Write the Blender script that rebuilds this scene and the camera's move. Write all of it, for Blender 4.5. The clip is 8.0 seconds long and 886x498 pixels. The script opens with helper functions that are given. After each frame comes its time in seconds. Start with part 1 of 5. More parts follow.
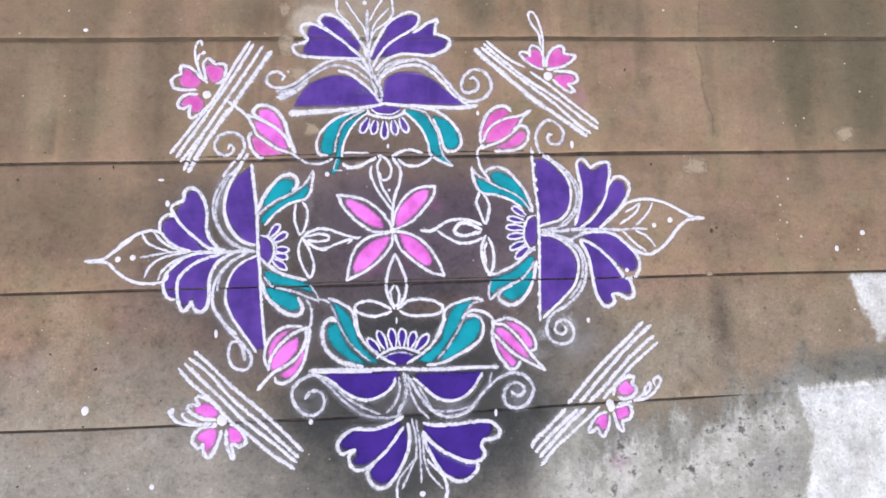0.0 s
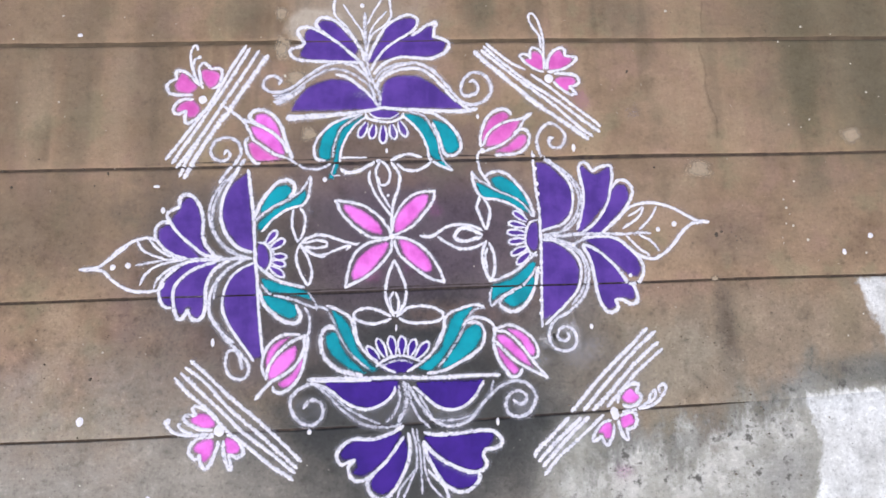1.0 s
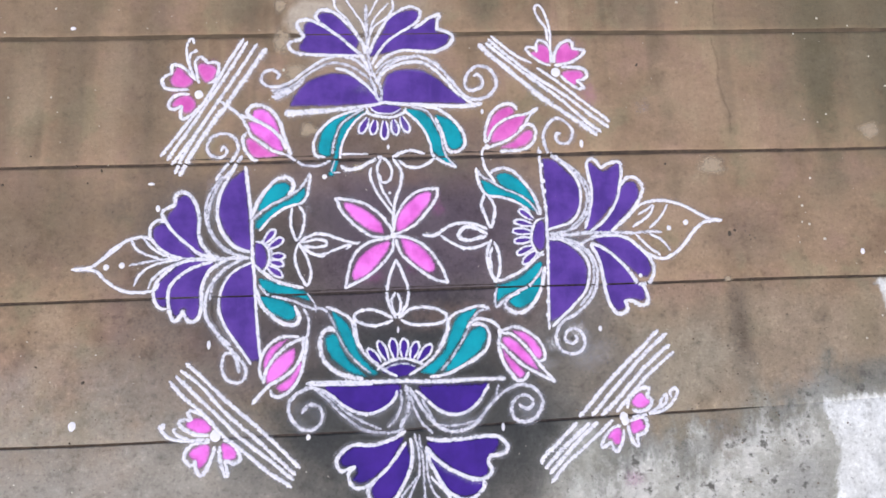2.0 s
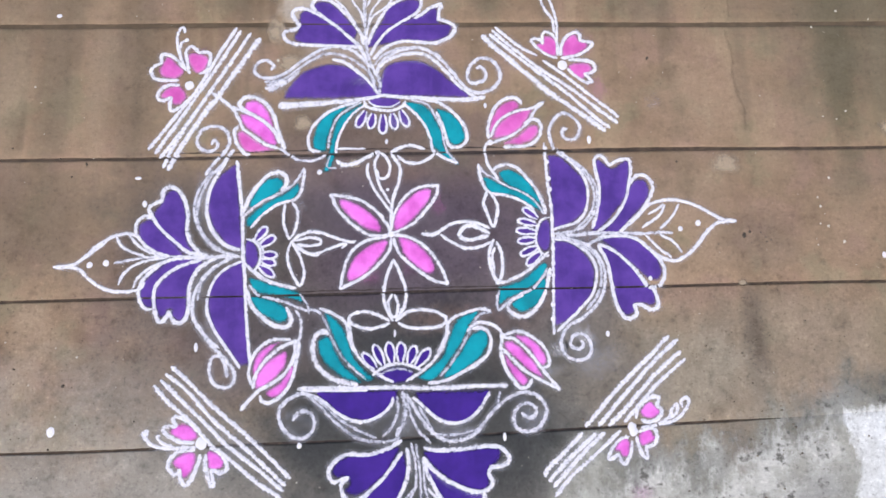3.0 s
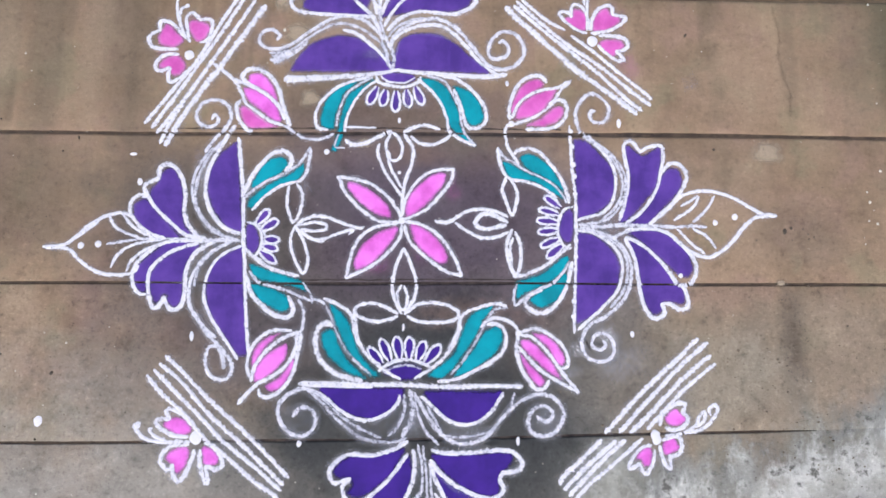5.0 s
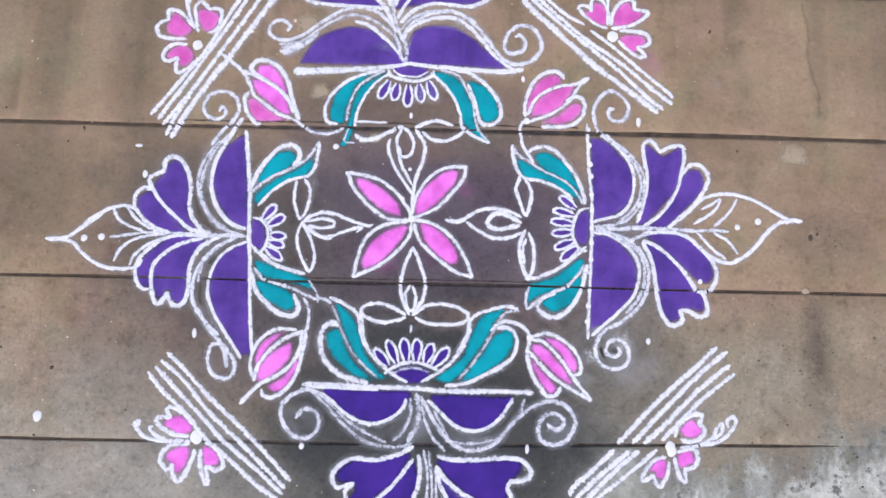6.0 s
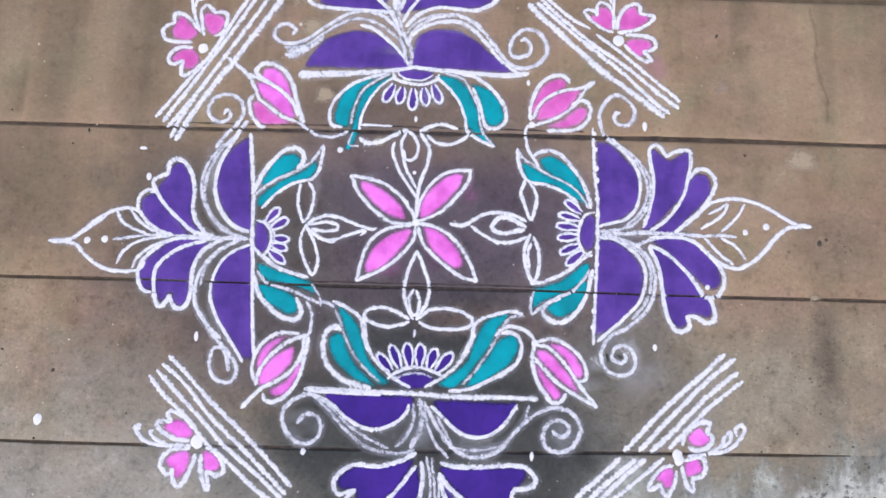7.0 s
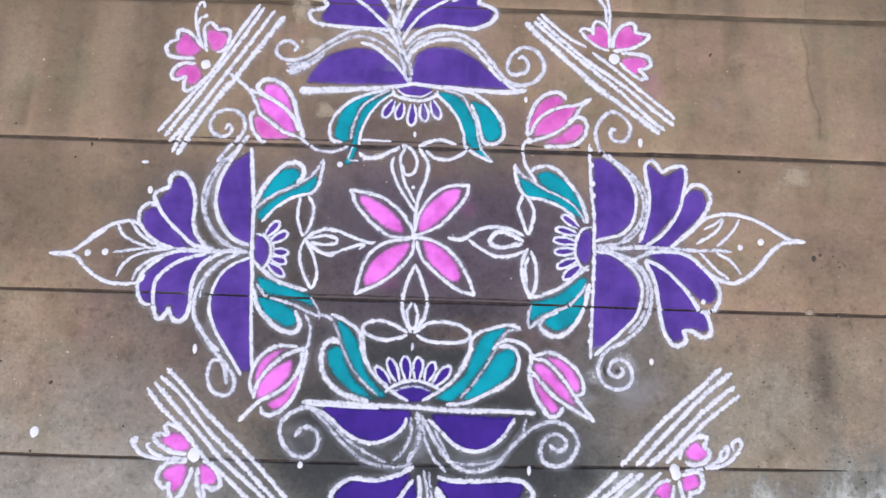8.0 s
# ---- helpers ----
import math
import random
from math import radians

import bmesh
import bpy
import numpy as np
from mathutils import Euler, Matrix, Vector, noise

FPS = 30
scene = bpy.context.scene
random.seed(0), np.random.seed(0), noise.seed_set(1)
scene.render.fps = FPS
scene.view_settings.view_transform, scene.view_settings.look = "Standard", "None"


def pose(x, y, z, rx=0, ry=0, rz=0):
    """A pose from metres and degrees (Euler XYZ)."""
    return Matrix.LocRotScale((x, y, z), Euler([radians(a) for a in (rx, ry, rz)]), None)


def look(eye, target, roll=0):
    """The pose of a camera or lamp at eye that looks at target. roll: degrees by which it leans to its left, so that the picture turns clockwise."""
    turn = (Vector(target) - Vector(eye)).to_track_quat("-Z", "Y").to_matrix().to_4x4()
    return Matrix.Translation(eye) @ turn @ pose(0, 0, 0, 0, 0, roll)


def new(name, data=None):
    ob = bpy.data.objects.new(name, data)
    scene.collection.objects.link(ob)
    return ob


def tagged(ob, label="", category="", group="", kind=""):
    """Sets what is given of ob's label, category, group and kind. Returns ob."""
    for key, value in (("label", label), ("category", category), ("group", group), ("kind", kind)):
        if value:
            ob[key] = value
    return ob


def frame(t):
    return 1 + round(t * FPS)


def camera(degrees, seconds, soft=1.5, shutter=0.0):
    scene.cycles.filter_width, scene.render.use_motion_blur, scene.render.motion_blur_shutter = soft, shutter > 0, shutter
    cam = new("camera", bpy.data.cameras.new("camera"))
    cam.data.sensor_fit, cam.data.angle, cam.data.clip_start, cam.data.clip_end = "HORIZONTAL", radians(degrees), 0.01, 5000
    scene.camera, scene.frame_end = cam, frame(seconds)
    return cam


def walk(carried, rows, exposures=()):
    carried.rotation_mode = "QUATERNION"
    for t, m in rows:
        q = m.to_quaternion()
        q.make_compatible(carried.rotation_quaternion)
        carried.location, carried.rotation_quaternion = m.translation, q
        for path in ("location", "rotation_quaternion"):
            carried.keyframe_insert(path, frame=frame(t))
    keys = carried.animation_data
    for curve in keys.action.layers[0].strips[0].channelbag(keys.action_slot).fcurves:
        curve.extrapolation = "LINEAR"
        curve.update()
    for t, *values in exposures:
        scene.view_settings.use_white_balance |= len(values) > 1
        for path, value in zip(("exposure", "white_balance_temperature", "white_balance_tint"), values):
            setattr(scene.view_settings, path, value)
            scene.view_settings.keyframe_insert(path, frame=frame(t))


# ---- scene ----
from mathutils.geometry import delaunay_2d_cdt

cam = camera(76.0, 8.0, soft=1.6)
PATH = [
    (0, (0.045, -0.09, 1.315), (0.155, 0.163, -0.666), 22.0),
    (0.5, (0.051, -0.089, 1.304), (0.157, 0.176, -0.676), 20.3),
    (1, (0.051, -0.081, 1.294), (0.154, 0.183, -0.686), 19.5),
    (1.5, (0.051, -0.075, 1.278), (0.146, 0.182, -0.703), 18.4),
    (3, (0.062, -0.077, 1.192), (0.143, 0.2, -0.787), 15.0),
    (3.5, (0.058, -0.071, 1.168), (0.129, 0.198, -0.812), 13.8),
    (4, (0.06, -0.069, 1.148), (0.121, 0.186, -0.834), 12.8),
    (4.5, (0.059, -0.061, 1.128), (0.114, 0.171, -0.858), 13.0),
    (6, (0.059, -0.045, 1.076), (0.066, 0.163, -0.913), 3.4),
    (6.5, (0.057, -0.05, 1.064), (0.051, 0.168, -0.924), 0.0),
    (7, (0.06, -0.054, 1.066), (0.05, 0.186, -0.919), -0.6),
    (7.5, (0.061, -0.057, 1.072), (0.052, 0.212, -0.91), 0.2),
    (8, (0.06, -0.057, 1.075), (0.055, 0.235, -0.904), 1.0),
]
EXPOSURES = [(0.0, 0.50, 6220, 10), (1.5, 0.50, 6190, 9.8), (4.5, 0.49, 6080, 9.5), (6.5, 0.47, 5970, 8.5), (8.0, 0.44, 6010, 9.3)]
walk(cam, [(t, look(eye, target, roll)) for t, eye, target, roll in PATH], EXPOSURES)

# ---- daylight: bright overcast sky with a broad weak sun ----
world = bpy.data.worlds.new("sky")
scene.world = world
world.use_nodes = True
wn = world.node_tree
sky = wn.nodes.new("ShaderNodeTexSky")
sky.sky_type, sky.sun_disc = "NISHITA", False
sky.sun_elevation, sky.sun_rotation, sky.dust_density = radians(52), radians(200), 4.0
wn.links.new(sky.outputs[0], wn.nodes["Background"].inputs[0])
wn.nodes["Background"].inputs[1].default_value = 0.12
sun = new("sun", bpy.data.lights.new("sun", "SUN"))
sun.data.energy, sun.data.angle, sun.data.color = 1.5, radians(35), (1.0, 0.93, 0.84)
sun.matrix_world = look((-0.6, -1.6, 2.6), (0, 0, 0))


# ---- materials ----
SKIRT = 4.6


class Nodes:
    """Short ways to wire a node material."""

    def __init__(self, name, rough=0.9):
        self.mat = bpy.data.materials.new(name)
        self.mat.use_nodes = True
        self.t = self.mat.node_tree
        self.bsdf = self.t.nodes["Principled BSDF"]
        self.bsdf.inputs["Roughness"].default_value = rough
        self.pos = self.t.nodes.new("ShaderNodeNewGeometry").outputs["Position"]

    def put(self, socket, value):
        if isinstance(value, bpy.types.NodeSocket):
            self.t.links.new(value, socket)
        elif isinstance(value, tuple) and len(value) == 3 and socket.type == "RGBA":
            socket.default_value = (*value, 1)
        else:
            socket.default_value = value

    def math(self, op, a, b=0.0, c=0.0):
        n = self.t.nodes.new("ShaderNodeMath")
        n.operation = op
        for socket, v in zip(n.inputs, (a, b, c)):
            self.put(socket, v)
        return n.outputs[0]

    def moved(self, scale, shift=(0, 0, 0)):
        n = self.t.nodes.new("ShaderNodeMapping")
        self.put(n.inputs["Vector"], self.pos)
        n.inputs["Scale"].default_value, n.inputs["Location"].default_value = scale, shift
        return n.outputs[0]

    def noise(self, scale, detail=4.0, rough=0.55, stretch=(1, 1, 1), shift=(0, 0, 0)):
        n = self.t.nodes.new("ShaderNodeTexNoise")
        self.put(n.inputs["Vector"], self.moved(stretch, shift))
        n.inputs["Scale"].default_value, n.inputs["Detail"].default_value, n.inputs["Roughness"].default_value = scale, detail, rough
        return n.outputs[0]

    def ramp(self, value, low, high, a=0.0, b=1.0):
        n = self.t.nodes.new("ShaderNodeMapRange")
        n.interpolation_type = "SMOOTHSTEP"
        for i, v in enumerate((value, low, high, a, b)):
            self.put(n.inputs[i], v)
        return n.outputs[0]

    def mix(self, factor, a, b, how="MIX"):
        n = self.t.nodes.new("ShaderNodeMix")
        n.data_type, n.blend_type = "RGBA", how
        self.put(n.inputs[0], factor)
        self.put(n.inputs[6], a)
        self.put(n.inputs[7], b)
        return n.outputs[2]

    def scaled(self, colour, gain):
        n = self.t.nodes.new("ShaderNodeVectorMath")
        n.operation = "SCALE"
        self.put(n.inputs[0], colour)
        n.inputs["Scale"].default_value = gain
        return n.outputs[0]

    def xyz(self):
        n = self.t.nodes.new("ShaderNodeSeparateXYZ")
        self.put(n.inputs[0], self.pos)
        return n.outputs

    def spot(self, x, y, rx, ry, soft=0.5, wobble=0.0, source=None):
        """1 inside an ellipse on the ground, falling to 0 at its rim."""
        px, py, _ = self.xyz()
        dx = self.math("DIVIDE", self.math("SUBTRACT", px, x), rx)
        dy = self.math("DIVIDE", self.math("SUBTRACT", py, y), ry)
        d = self.math("SQRT", self.math("ADD", self.math("MULTIPLY", dx, dx), self.math("MULTIPLY", dy, dy)))
        if source is not None:
            d = self.math("ADD", d, self.math("MULTIPLY", self.math("SUBTRACT", source, 0.5), wobble))
        return self.ramp(d, 1.0 - soft, 1.0, 1.0, 0.0)

    def bump(self, height, strength=0.3, distance=0.002):
        n = self.t.nodes.new("ShaderNodeBump")
        n.inputs["Strength"].default_value, n.inputs["Distance"].default_value = strength, distance
        self.put(n.inputs["Height"], height)
        self.put(self.bsdf.inputs["Normal"], n.outputs[0])

    def done(self, colour, rough=None):
        self.put(self.bsdf.inputs["Base Color"], colour)
        if rough is not None:
            self.put(self.bsdf.inputs["Roughness"], rough)
        return self.mat


def concrete():
    k = Nodes("stained_concrete", 0.8)
    k.bsdf.inputs["Specular IOR Level"].default_value = 0.3
    px, py, _ = k.xyz()
    big, mid, small = k.noise(2.6, 5), k.noise(11, 6, 0.62), k.noise(38, 6, 0.65)
    fine, grain = k.noise(120, 5, 0.7), k.noise(420, 3, 0.7)
    blot = k.noise(5.5, 7, 0.66, (1, 1, 1), (3.1, 7.7, 0))
    hue = k.noise(7.5, 4, 0.6, (1, 1, 1), (9.3, 2.2, 0))
    wob = k.math("SUBTRACT", blot, 0.5)
    col = k.mix(k.ramp(big, 0.35, 0.65), (0.213, 0.145, 0.092), (0.269, 0.187, 0.121))
    col = k.mix(k.ramp(blot, 0.42, 0.62, 0.0, 0.5), col, (0.318, 0.223, 0.146))
    # patches of a redder and of an olive tone
    col = k.mix(k.ramp(hue, 0.50, 0.64, 0.0, 0.65), col, (0.272, 0.178, 0.130))
    col = k.mix(k.ramp(hue, 0.47, 0.35, 0.0, 0.6), col, (0.222, 0.184, 0.112))
    # greyer, washed cement on the lower courses
    left = k.math("MAXIMUM", k.ramp(px, 0.55, 0.25), k.math("MAXIMUM", k.ramp(k.math("ADD", px, wob), 1.3, 1.9), k.ramp(k.math("ADD", py, wob), -0.65, -1.0)))
    low = k.math("MULTIPLY", k.ramp(k.math("ADD", py, k.math("MULTIPLY", wob, 0.5)), -0.06, -0.40, 0.0, 0.85), left)
    col = k.mix(low, col, (0.278, 0.262, 0.232))
    duller = k.math("MULTIPLY", k.ramp(k.math("ADD", py, k.math("MULTIPLY", wob, 0.25)), 0.02, -0.10, 0.0, 0.6), k.math("MULTIPLY", k.ramp(px, 0.2, 0.5), k.ramp(px, 1.9, 1.4)))
    col = k.mix(duller, col, (0.243, 0.202, 0.150))
    # run-off streaks across the upper courses
    bend = k.math("MULTIPLY", k.math("SUBTRACT", mid, 0.5), 0.5)
    streak = k.math("ADD", k.noise(1.0, 4, 0.55, (11.0, 0.8, 1), (1.3, 0, 0)), k.math("MULTIPLY", bend, 0.35))
    upper = k.ramp(k.math("ADD", py, bend), 0.1, 0.45)
    dark = k.math("MULTIPLY", k.ramp(streak, 0.52, 0.66, 0.0, 0.45), upper)
    col = k.mix(dark, col, (0.120, 0.095, 0.062))
    pale = k.math("MULTIPLY", k.ramp(streak, 0.47, 0.36, 0.0, 0.55), upper)
    col = k.mix(pale, col, (0.320, 0.240, 0.150))
    streaks_left = (
        (-0.725, 0.50, 0.055, 0.36, 0.60, (0.135, 0.107, 0.070)),
        (-0.545, 0.49, 0.095, 0.34, 0.60, (0.128, 0.098, 0.066)),
        (-0.80, 0.50, 0.060, 0.26, 0.45, (0.305, 0.245, 0.165)),
        (-0.62, 0.48, 0.045, 0.26, 0.40, (0.290, 0.222, 0.152)),
        (-0.80, 0.62, 0.240, 0.22, 0.50, (0.165, 0.118, 0.076)),
        (-0.89, 0.42, 0.070, 0.24, 0.50, (0.150, 0.110, 0.072)),
        (-0.10, 0.40, 0.40, 0.12, 0.22, (0.150, 0.104, 0.076)),
        (0.23, 0.68, 0.060, 0.10, 0.60, (0.100, 0.084, 0.058)),
        (-0.33, 0.68, 0.090, 0.10, 0.60, (0.115, 0.092, 0.062)),
    )
    streaks_right = (
        (0.70, 0.41, 0.160, 0.13, 0.48, (0.335, 0.232, 0.156)),
        (0.91, 0.37, 0.110, 0.09, 0.45, (0.325, 0.228, 0.150)),
        (0.795, 0.48, 0.028, 0.24, 0.45, (0.165, 0.122, 0.080)),
        (1.03, 0.56, 0.066, 0.38, 0.95, (0.088, 0.080, 0.044)),
        (1.205, 0.52, 0.080, 0.36, 0.90, (0.088, 0.080, 0.050)),
        (1.115, 0.37, 0.050, 0.12, 0.65, (0.330, 0.240, 0.140)),
        (1.125, 0.50, 0.032, 0.16, 0.50, (0.270, 0.210, 0.135)),
        (1.12, 0.70, 0.050, 0.10, 0.55, (0.300, 0.240, 0.140)),
        (0.97, 0.66, 0.38, 0.12, 0.45, (0.160, 0.120, 0.072)),
        (0.58, 0.66, 0.120, 0.10, 0.45, (0.110, 0.092, 0.066)),
        (1.16, 0.60, 0.420, 0.44, 0.80, (0.128, 0.104, 0.066)),
        (1.02, 0.22, 0.060, 0.10, 0.40, (0.150, 0.120, 0.078)),
    )
    stains_below = (
        (-0.76, 0.16, 0.27, 0.17, 0.70, (0.128, 0.095, 0.063)),
        (-0.46, 0.20, 0.22, 0.15, 0.60, (0.105, 0.080, 0.060)),
        (0.63, 0.20, 0.15, 0.11, 0.45, (0.290, 0.210, 0.145)),
        (0.80, 0.10, 0.13, 0.10, 0.40, (0.165, 0.128, 0.096)),
        (0.770, -0.13, 0.044, 0.21, 0.62, (0.092, 0.072, 0.057)),
        (0.69, -0.12, 0.050, 0.15, 0.40, (0.120, 0.096, 0.072)),
        (0.92, -0.08, 0.150, 0.10, 0.45, (0.268, 0.204, 0.142)),
        (0.65, -0.20, 0.170, 0.13, 0.70, (0.268, 0.230, 0.174)),
        (1.06, -0.11, 0.060, 0.12, 0.45, (0.185, 0.150, 0.092)),
        (-0.50, -0.17, 0.26, 0.16, 0.25, (0.160, 0.138, 0.114)),
        (-0.74, -0.10, 0.060, 0.13, 0.40, (0.330, 0.250, 0.168)),
    )
    for x, y, rx, ry, much, tone in (*streaks_left, *streaks_right, *stains_below):
        col = k.mix(k.math("MULTIPLY", k.spot(x, y, rx, ry, 0.75, 1.3, mid), much), col, tone)
    # damp dark wash under the drawing
    tone = k.mix(k.ramp(blot, 0.40, 0.62), (0.056, 0.043, 0.066), (0.096, 0.078, 0.098))
    col = k.mix(k.math("MULTIPLY", k.spot(0.00, 0.05, 0.70, 0.37, 0.60, 0.9, big), 0.86), col, tone)
    col = k.mix(k.math("MULTIPLY", k.spot(0.05, -0.27, 0.54, 0.36, 0.60, 0.6, blot), 0.95), col, k.mix(k.ramp(mid, 0.35, 0.65), (0.020, 0.022, 0.024), (0.042, 0.044, 0.044)))
    col = k.mix(k.math("MULTIPLY", k.spot(0.02, 0.12, 0.30, 0.17, 0.6, 0.8, mid), 0.6), col, (0.064, 0.047, 0.068))
    col = k.mix(k.math("MULTIPLY", k.spot(-0.36, 0.07, 0.30, 0.24, 0.65, 0.7, mid), 0.80), col, (0.070, 0.060, 0.050))
    col = k.mix(k.math("MULTIPLY", k.spot(0.0, 0.35, 0.36, 0.10, 0.7, 0.9, mid), 0.6), col, (0.090, 0.068, 0.060))
    col = k.mix(k.math("MULTIPLY", k.spot(0.42, -0.17, 0.19, 0.22, 0.7, 1.0, mid), 0.55), col, (0.130, 0.124, 0.112))
    # pale cement wash behind the upper arm of the drawing
    col = k.mix(k.math("MULTIPLY", k.spot(-0.07, 0.64, 0.22, 0.19, 0.7, 0.9, mid), 0.75), col, (0.312, 0.262, 0.214))
    col = k.mix(k.math("MULTIPLY", k.spot(-0.175, 0.635, 0.078, 0.062, 0.3, 1.0, mid), 0.85), col, (0.420, 0.358, 0.290))
    col = k.mix(k.math("MULTIPLY", k.spot(-0.255, 0.66, 0.018, 0.07, 0.8, 1.0, mid), 0.6), col, (0.130, 0.088, 0.058))
    # rusty patches inside the wash
    for x, y, rx, ry in ((0.13, -0.06, 0.16, 0.045), (0.10, 0.37, 0.12, 0.05), (0.02, 0.26, 0.10, 0.04), (-0.12, 0.36, 0.08, 0.05)):
        col = k.mix(k.math("MULTIPLY", k.spot(x, y, rx, ry, 0.8, 1.3, small), 0.5), col, (0.150, 0.098, 0.080))
    # lime and cement spill, its rim climbing away from the drawing
    cloud = k.noise(7.0, 8, 0.68, (1.5, 0.7, 1), (5.2, 1.1, 0))
    rag = k.math("SUBTRACT", cloud, 0.5)
    spot = k.math("SUBTRACT", small, 0.5)
    spill = k.math("MULTIPLY", k.spot(0.98, -0.52, 1.0, 0.78, 0.35, 0.7, blot), k.ramp(px, 0.26, 0.42))
    rim = k.math("MINIMUM", k.math("MAXIMUM", k.math("MULTIPLY", k.math("SUBTRACT", px, 0.66), 0.42), 0.0), 0.125)
    under = k.math("SUBTRACT", k.math("SUBTRACT", rim, 0.305), py)
    under = k.math("ADD", under, k.math("ADD", k.math("MULTIPLY", rag, 0.22), k.math("MULTIPLY", spot, 0.06)))
    grey = k.mix(k.ramp(hue, 0.4, 0.6), (0.190, 0.186, 0.156), (0.215, 0.222, 0.208))
    col = k.mix(k.math("MULTIPLY", k.ramp(under, -0.03, 0.06, 0.0, 0.88), spill), col, grey)
    rust = k.math("MULTIPLY", k.spot(0.72, -0.36, 0.05, 0.10, 0.8, 1.2, mid), 0.6)
    col = k.mix(rust, col, (0.150, 0.120, 0.095))
    # broken skin of lime: pale islands and dark pitted gaps
    lime = k.mix(k.ramp(cloud, 0.35, 0.62), (0.53, 0.53, 0.515), (0.68, 0.685, 0.68))
    skin = k.math("ADD", k.math("SUBTRACT", k.math("MULTIPLY", py, -1.0), 0.350), k.math("MULTIPLY", k.math("MAXIMUM", k.math("SUBTRACT", px, 0.62), 0.0), 0.35))
    skin = k.math("ADD", skin, k.math("ADD", k.math("MULTIPLY", rag, 0.55), k.math("MULTIPLY", spot, 0.30)))
    skin = k.math("MULTIPLY", k.math("MULTIPLY", k.ramp(skin, -0.02, 0.10), spill), k.ramp(k.math("ADD", py, k.math("MULTIPLY", spot, 0.08)), -0.245, -0.285))
    col = k.mix(k.math("MULTIPLY", skin, 0.9), col, k.mix(k.ramp(mid, 0.36, 0.60), (0.310, 0.302, 0.265), (0.570, 0.560, 0.525)))
    gaps = k.math("MULTIPLY", k.ramp(k.math("ADD", k.math("MULTIPLY", small, 0.7), k.math("MULTIPLY", mid, 0.3)), 0.535, 0.63, 0.0, 0.85), k.math("MULTIPLY", k.ramp(under, 0.0, 0.08), spill))
    col = k.mix(gaps, col, (0.105, 0.100, 0.086))
    col = k.mix(k.math("MULTIPLY", k.spot(0.88, -0.44, 0.13, 0.10, 0.9, 1.8, small), 0.5), col, (0.120, 0.116, 0.104))
    corner = k.math("MINIMUM", k.math("SUBTRACT", px, 0.945), k.math("MULTIPLY", k.math("ADD", py, 0.262), -1.0))
    corner = k.math("ADD", corner, k.math("ADD", k.math("MULTIPLY", rag, 0.16), k.math("MULTIPLY", spot, 0.07)))
    col = k.mix(k.math("MULTIPLY", k.ramp(corner, -0.008, 0.014), spill), col, lime)
    # a second lime patch beside it, with a dark band between the two
    band = k.spot(1.10, -0.215, 0.20, 0.050, 0.8, 0.9, mid)
    col = k.mix(k.math("MULTIPLY", band, 0.75), col, (0.128, 0.126, 0.112))
    side = k.math("SUBTRACT", k.math("SUBTRACT", px, 1.105), k.math("MULTIPLY", k.math("ADD", py, 0.02), -0.32))
    side = k.math("MINIMUM", k.math("MINIMUM", side, k.math("SUBTRACT", 1.45, px)), k.math("MINIMUM", k.math("ADD", py, 0.165), k.math("MULTIPLY", k.math("ADD", py, 0.006), -1.0)))
    side = k.math("ADD", side, k.math("ADD", k.math("MULTIPLY", rag, 0.07), k.math("MULTIPLY", spot, 0.05)))
    col = k.mix(k.ramp(side, -0.006, 0.014, 0.0, 0.9), col, lime)
    # mottling, grit, pits and pale specks, coarser on the worn lower courses
    worn = k.ramp(k.math("ADD", py, k.math("MULTIPLY", wob, 0.6)), 0.30, -0.10, 0.55, 1.0)
    for n, low, high, much, gain in ((mid, 0.50, 0.66, 0.75, 0.76), (mid, 0.48, 0.32, 0.75, 1.22), (small, 0.52, 0.68, 0.75, 0.66), (small, 0.46, 0.30, 0.75, 1.30), (fine, 0.53, 0.69, 0.8, 0.56), (fine, 0.46, 0.32, 0.75, 1.38), (grain, 0.64, 0.80, 0.6, 1.45), (grain, 0.37, 0.22, 0.6, 0.55)):
        col = k.mix(k.math("MULTIPLY", k.ramp(n, low, high, 0.0, much), worn), col, k.scaled(col, gain))
    k.bump(k.math("ADD", k.math("ADD", fine, k.math("MULTIPLY", grain, 0.5)), k.math("MULTIPLY", small, 1.5)), 0.32, 0.003)
    return k.done(col, k.ramp(mid, 0.3, 0.7, 0.62, 0.9))


def plain(name, a, b, scale, rough=0.95, relief=0.3):
    k = Nodes(name, rough)
    n = k.noise(scale, 5, 0.65)
    k.bump(n, relief, 0.002)
    return k.done(k.mix(k.ramp(n, 0.35, 0.65), a, b))


def joint_dirt():
    k = Nodes("joint_dirt", 0.95)
    n = k.noise(60, 5, 0.65)
    k.bump(n, 0.4, 0.002)
    dry = k.mix(k.ramp(n, 0.35, 0.65), (0.044, 0.030, 0.020), (0.086, 0.059, 0.040))
    damp = k.mix(k.ramp(n, 0.35, 0.65), (0.022, 0.016, 0.015), (0.058, 0.043, 0.038))
    return k.done(k.mix(k.spot(0.08, -0.04, 0.66, 0.62, 0.5, 0.8, n), dry, damp))


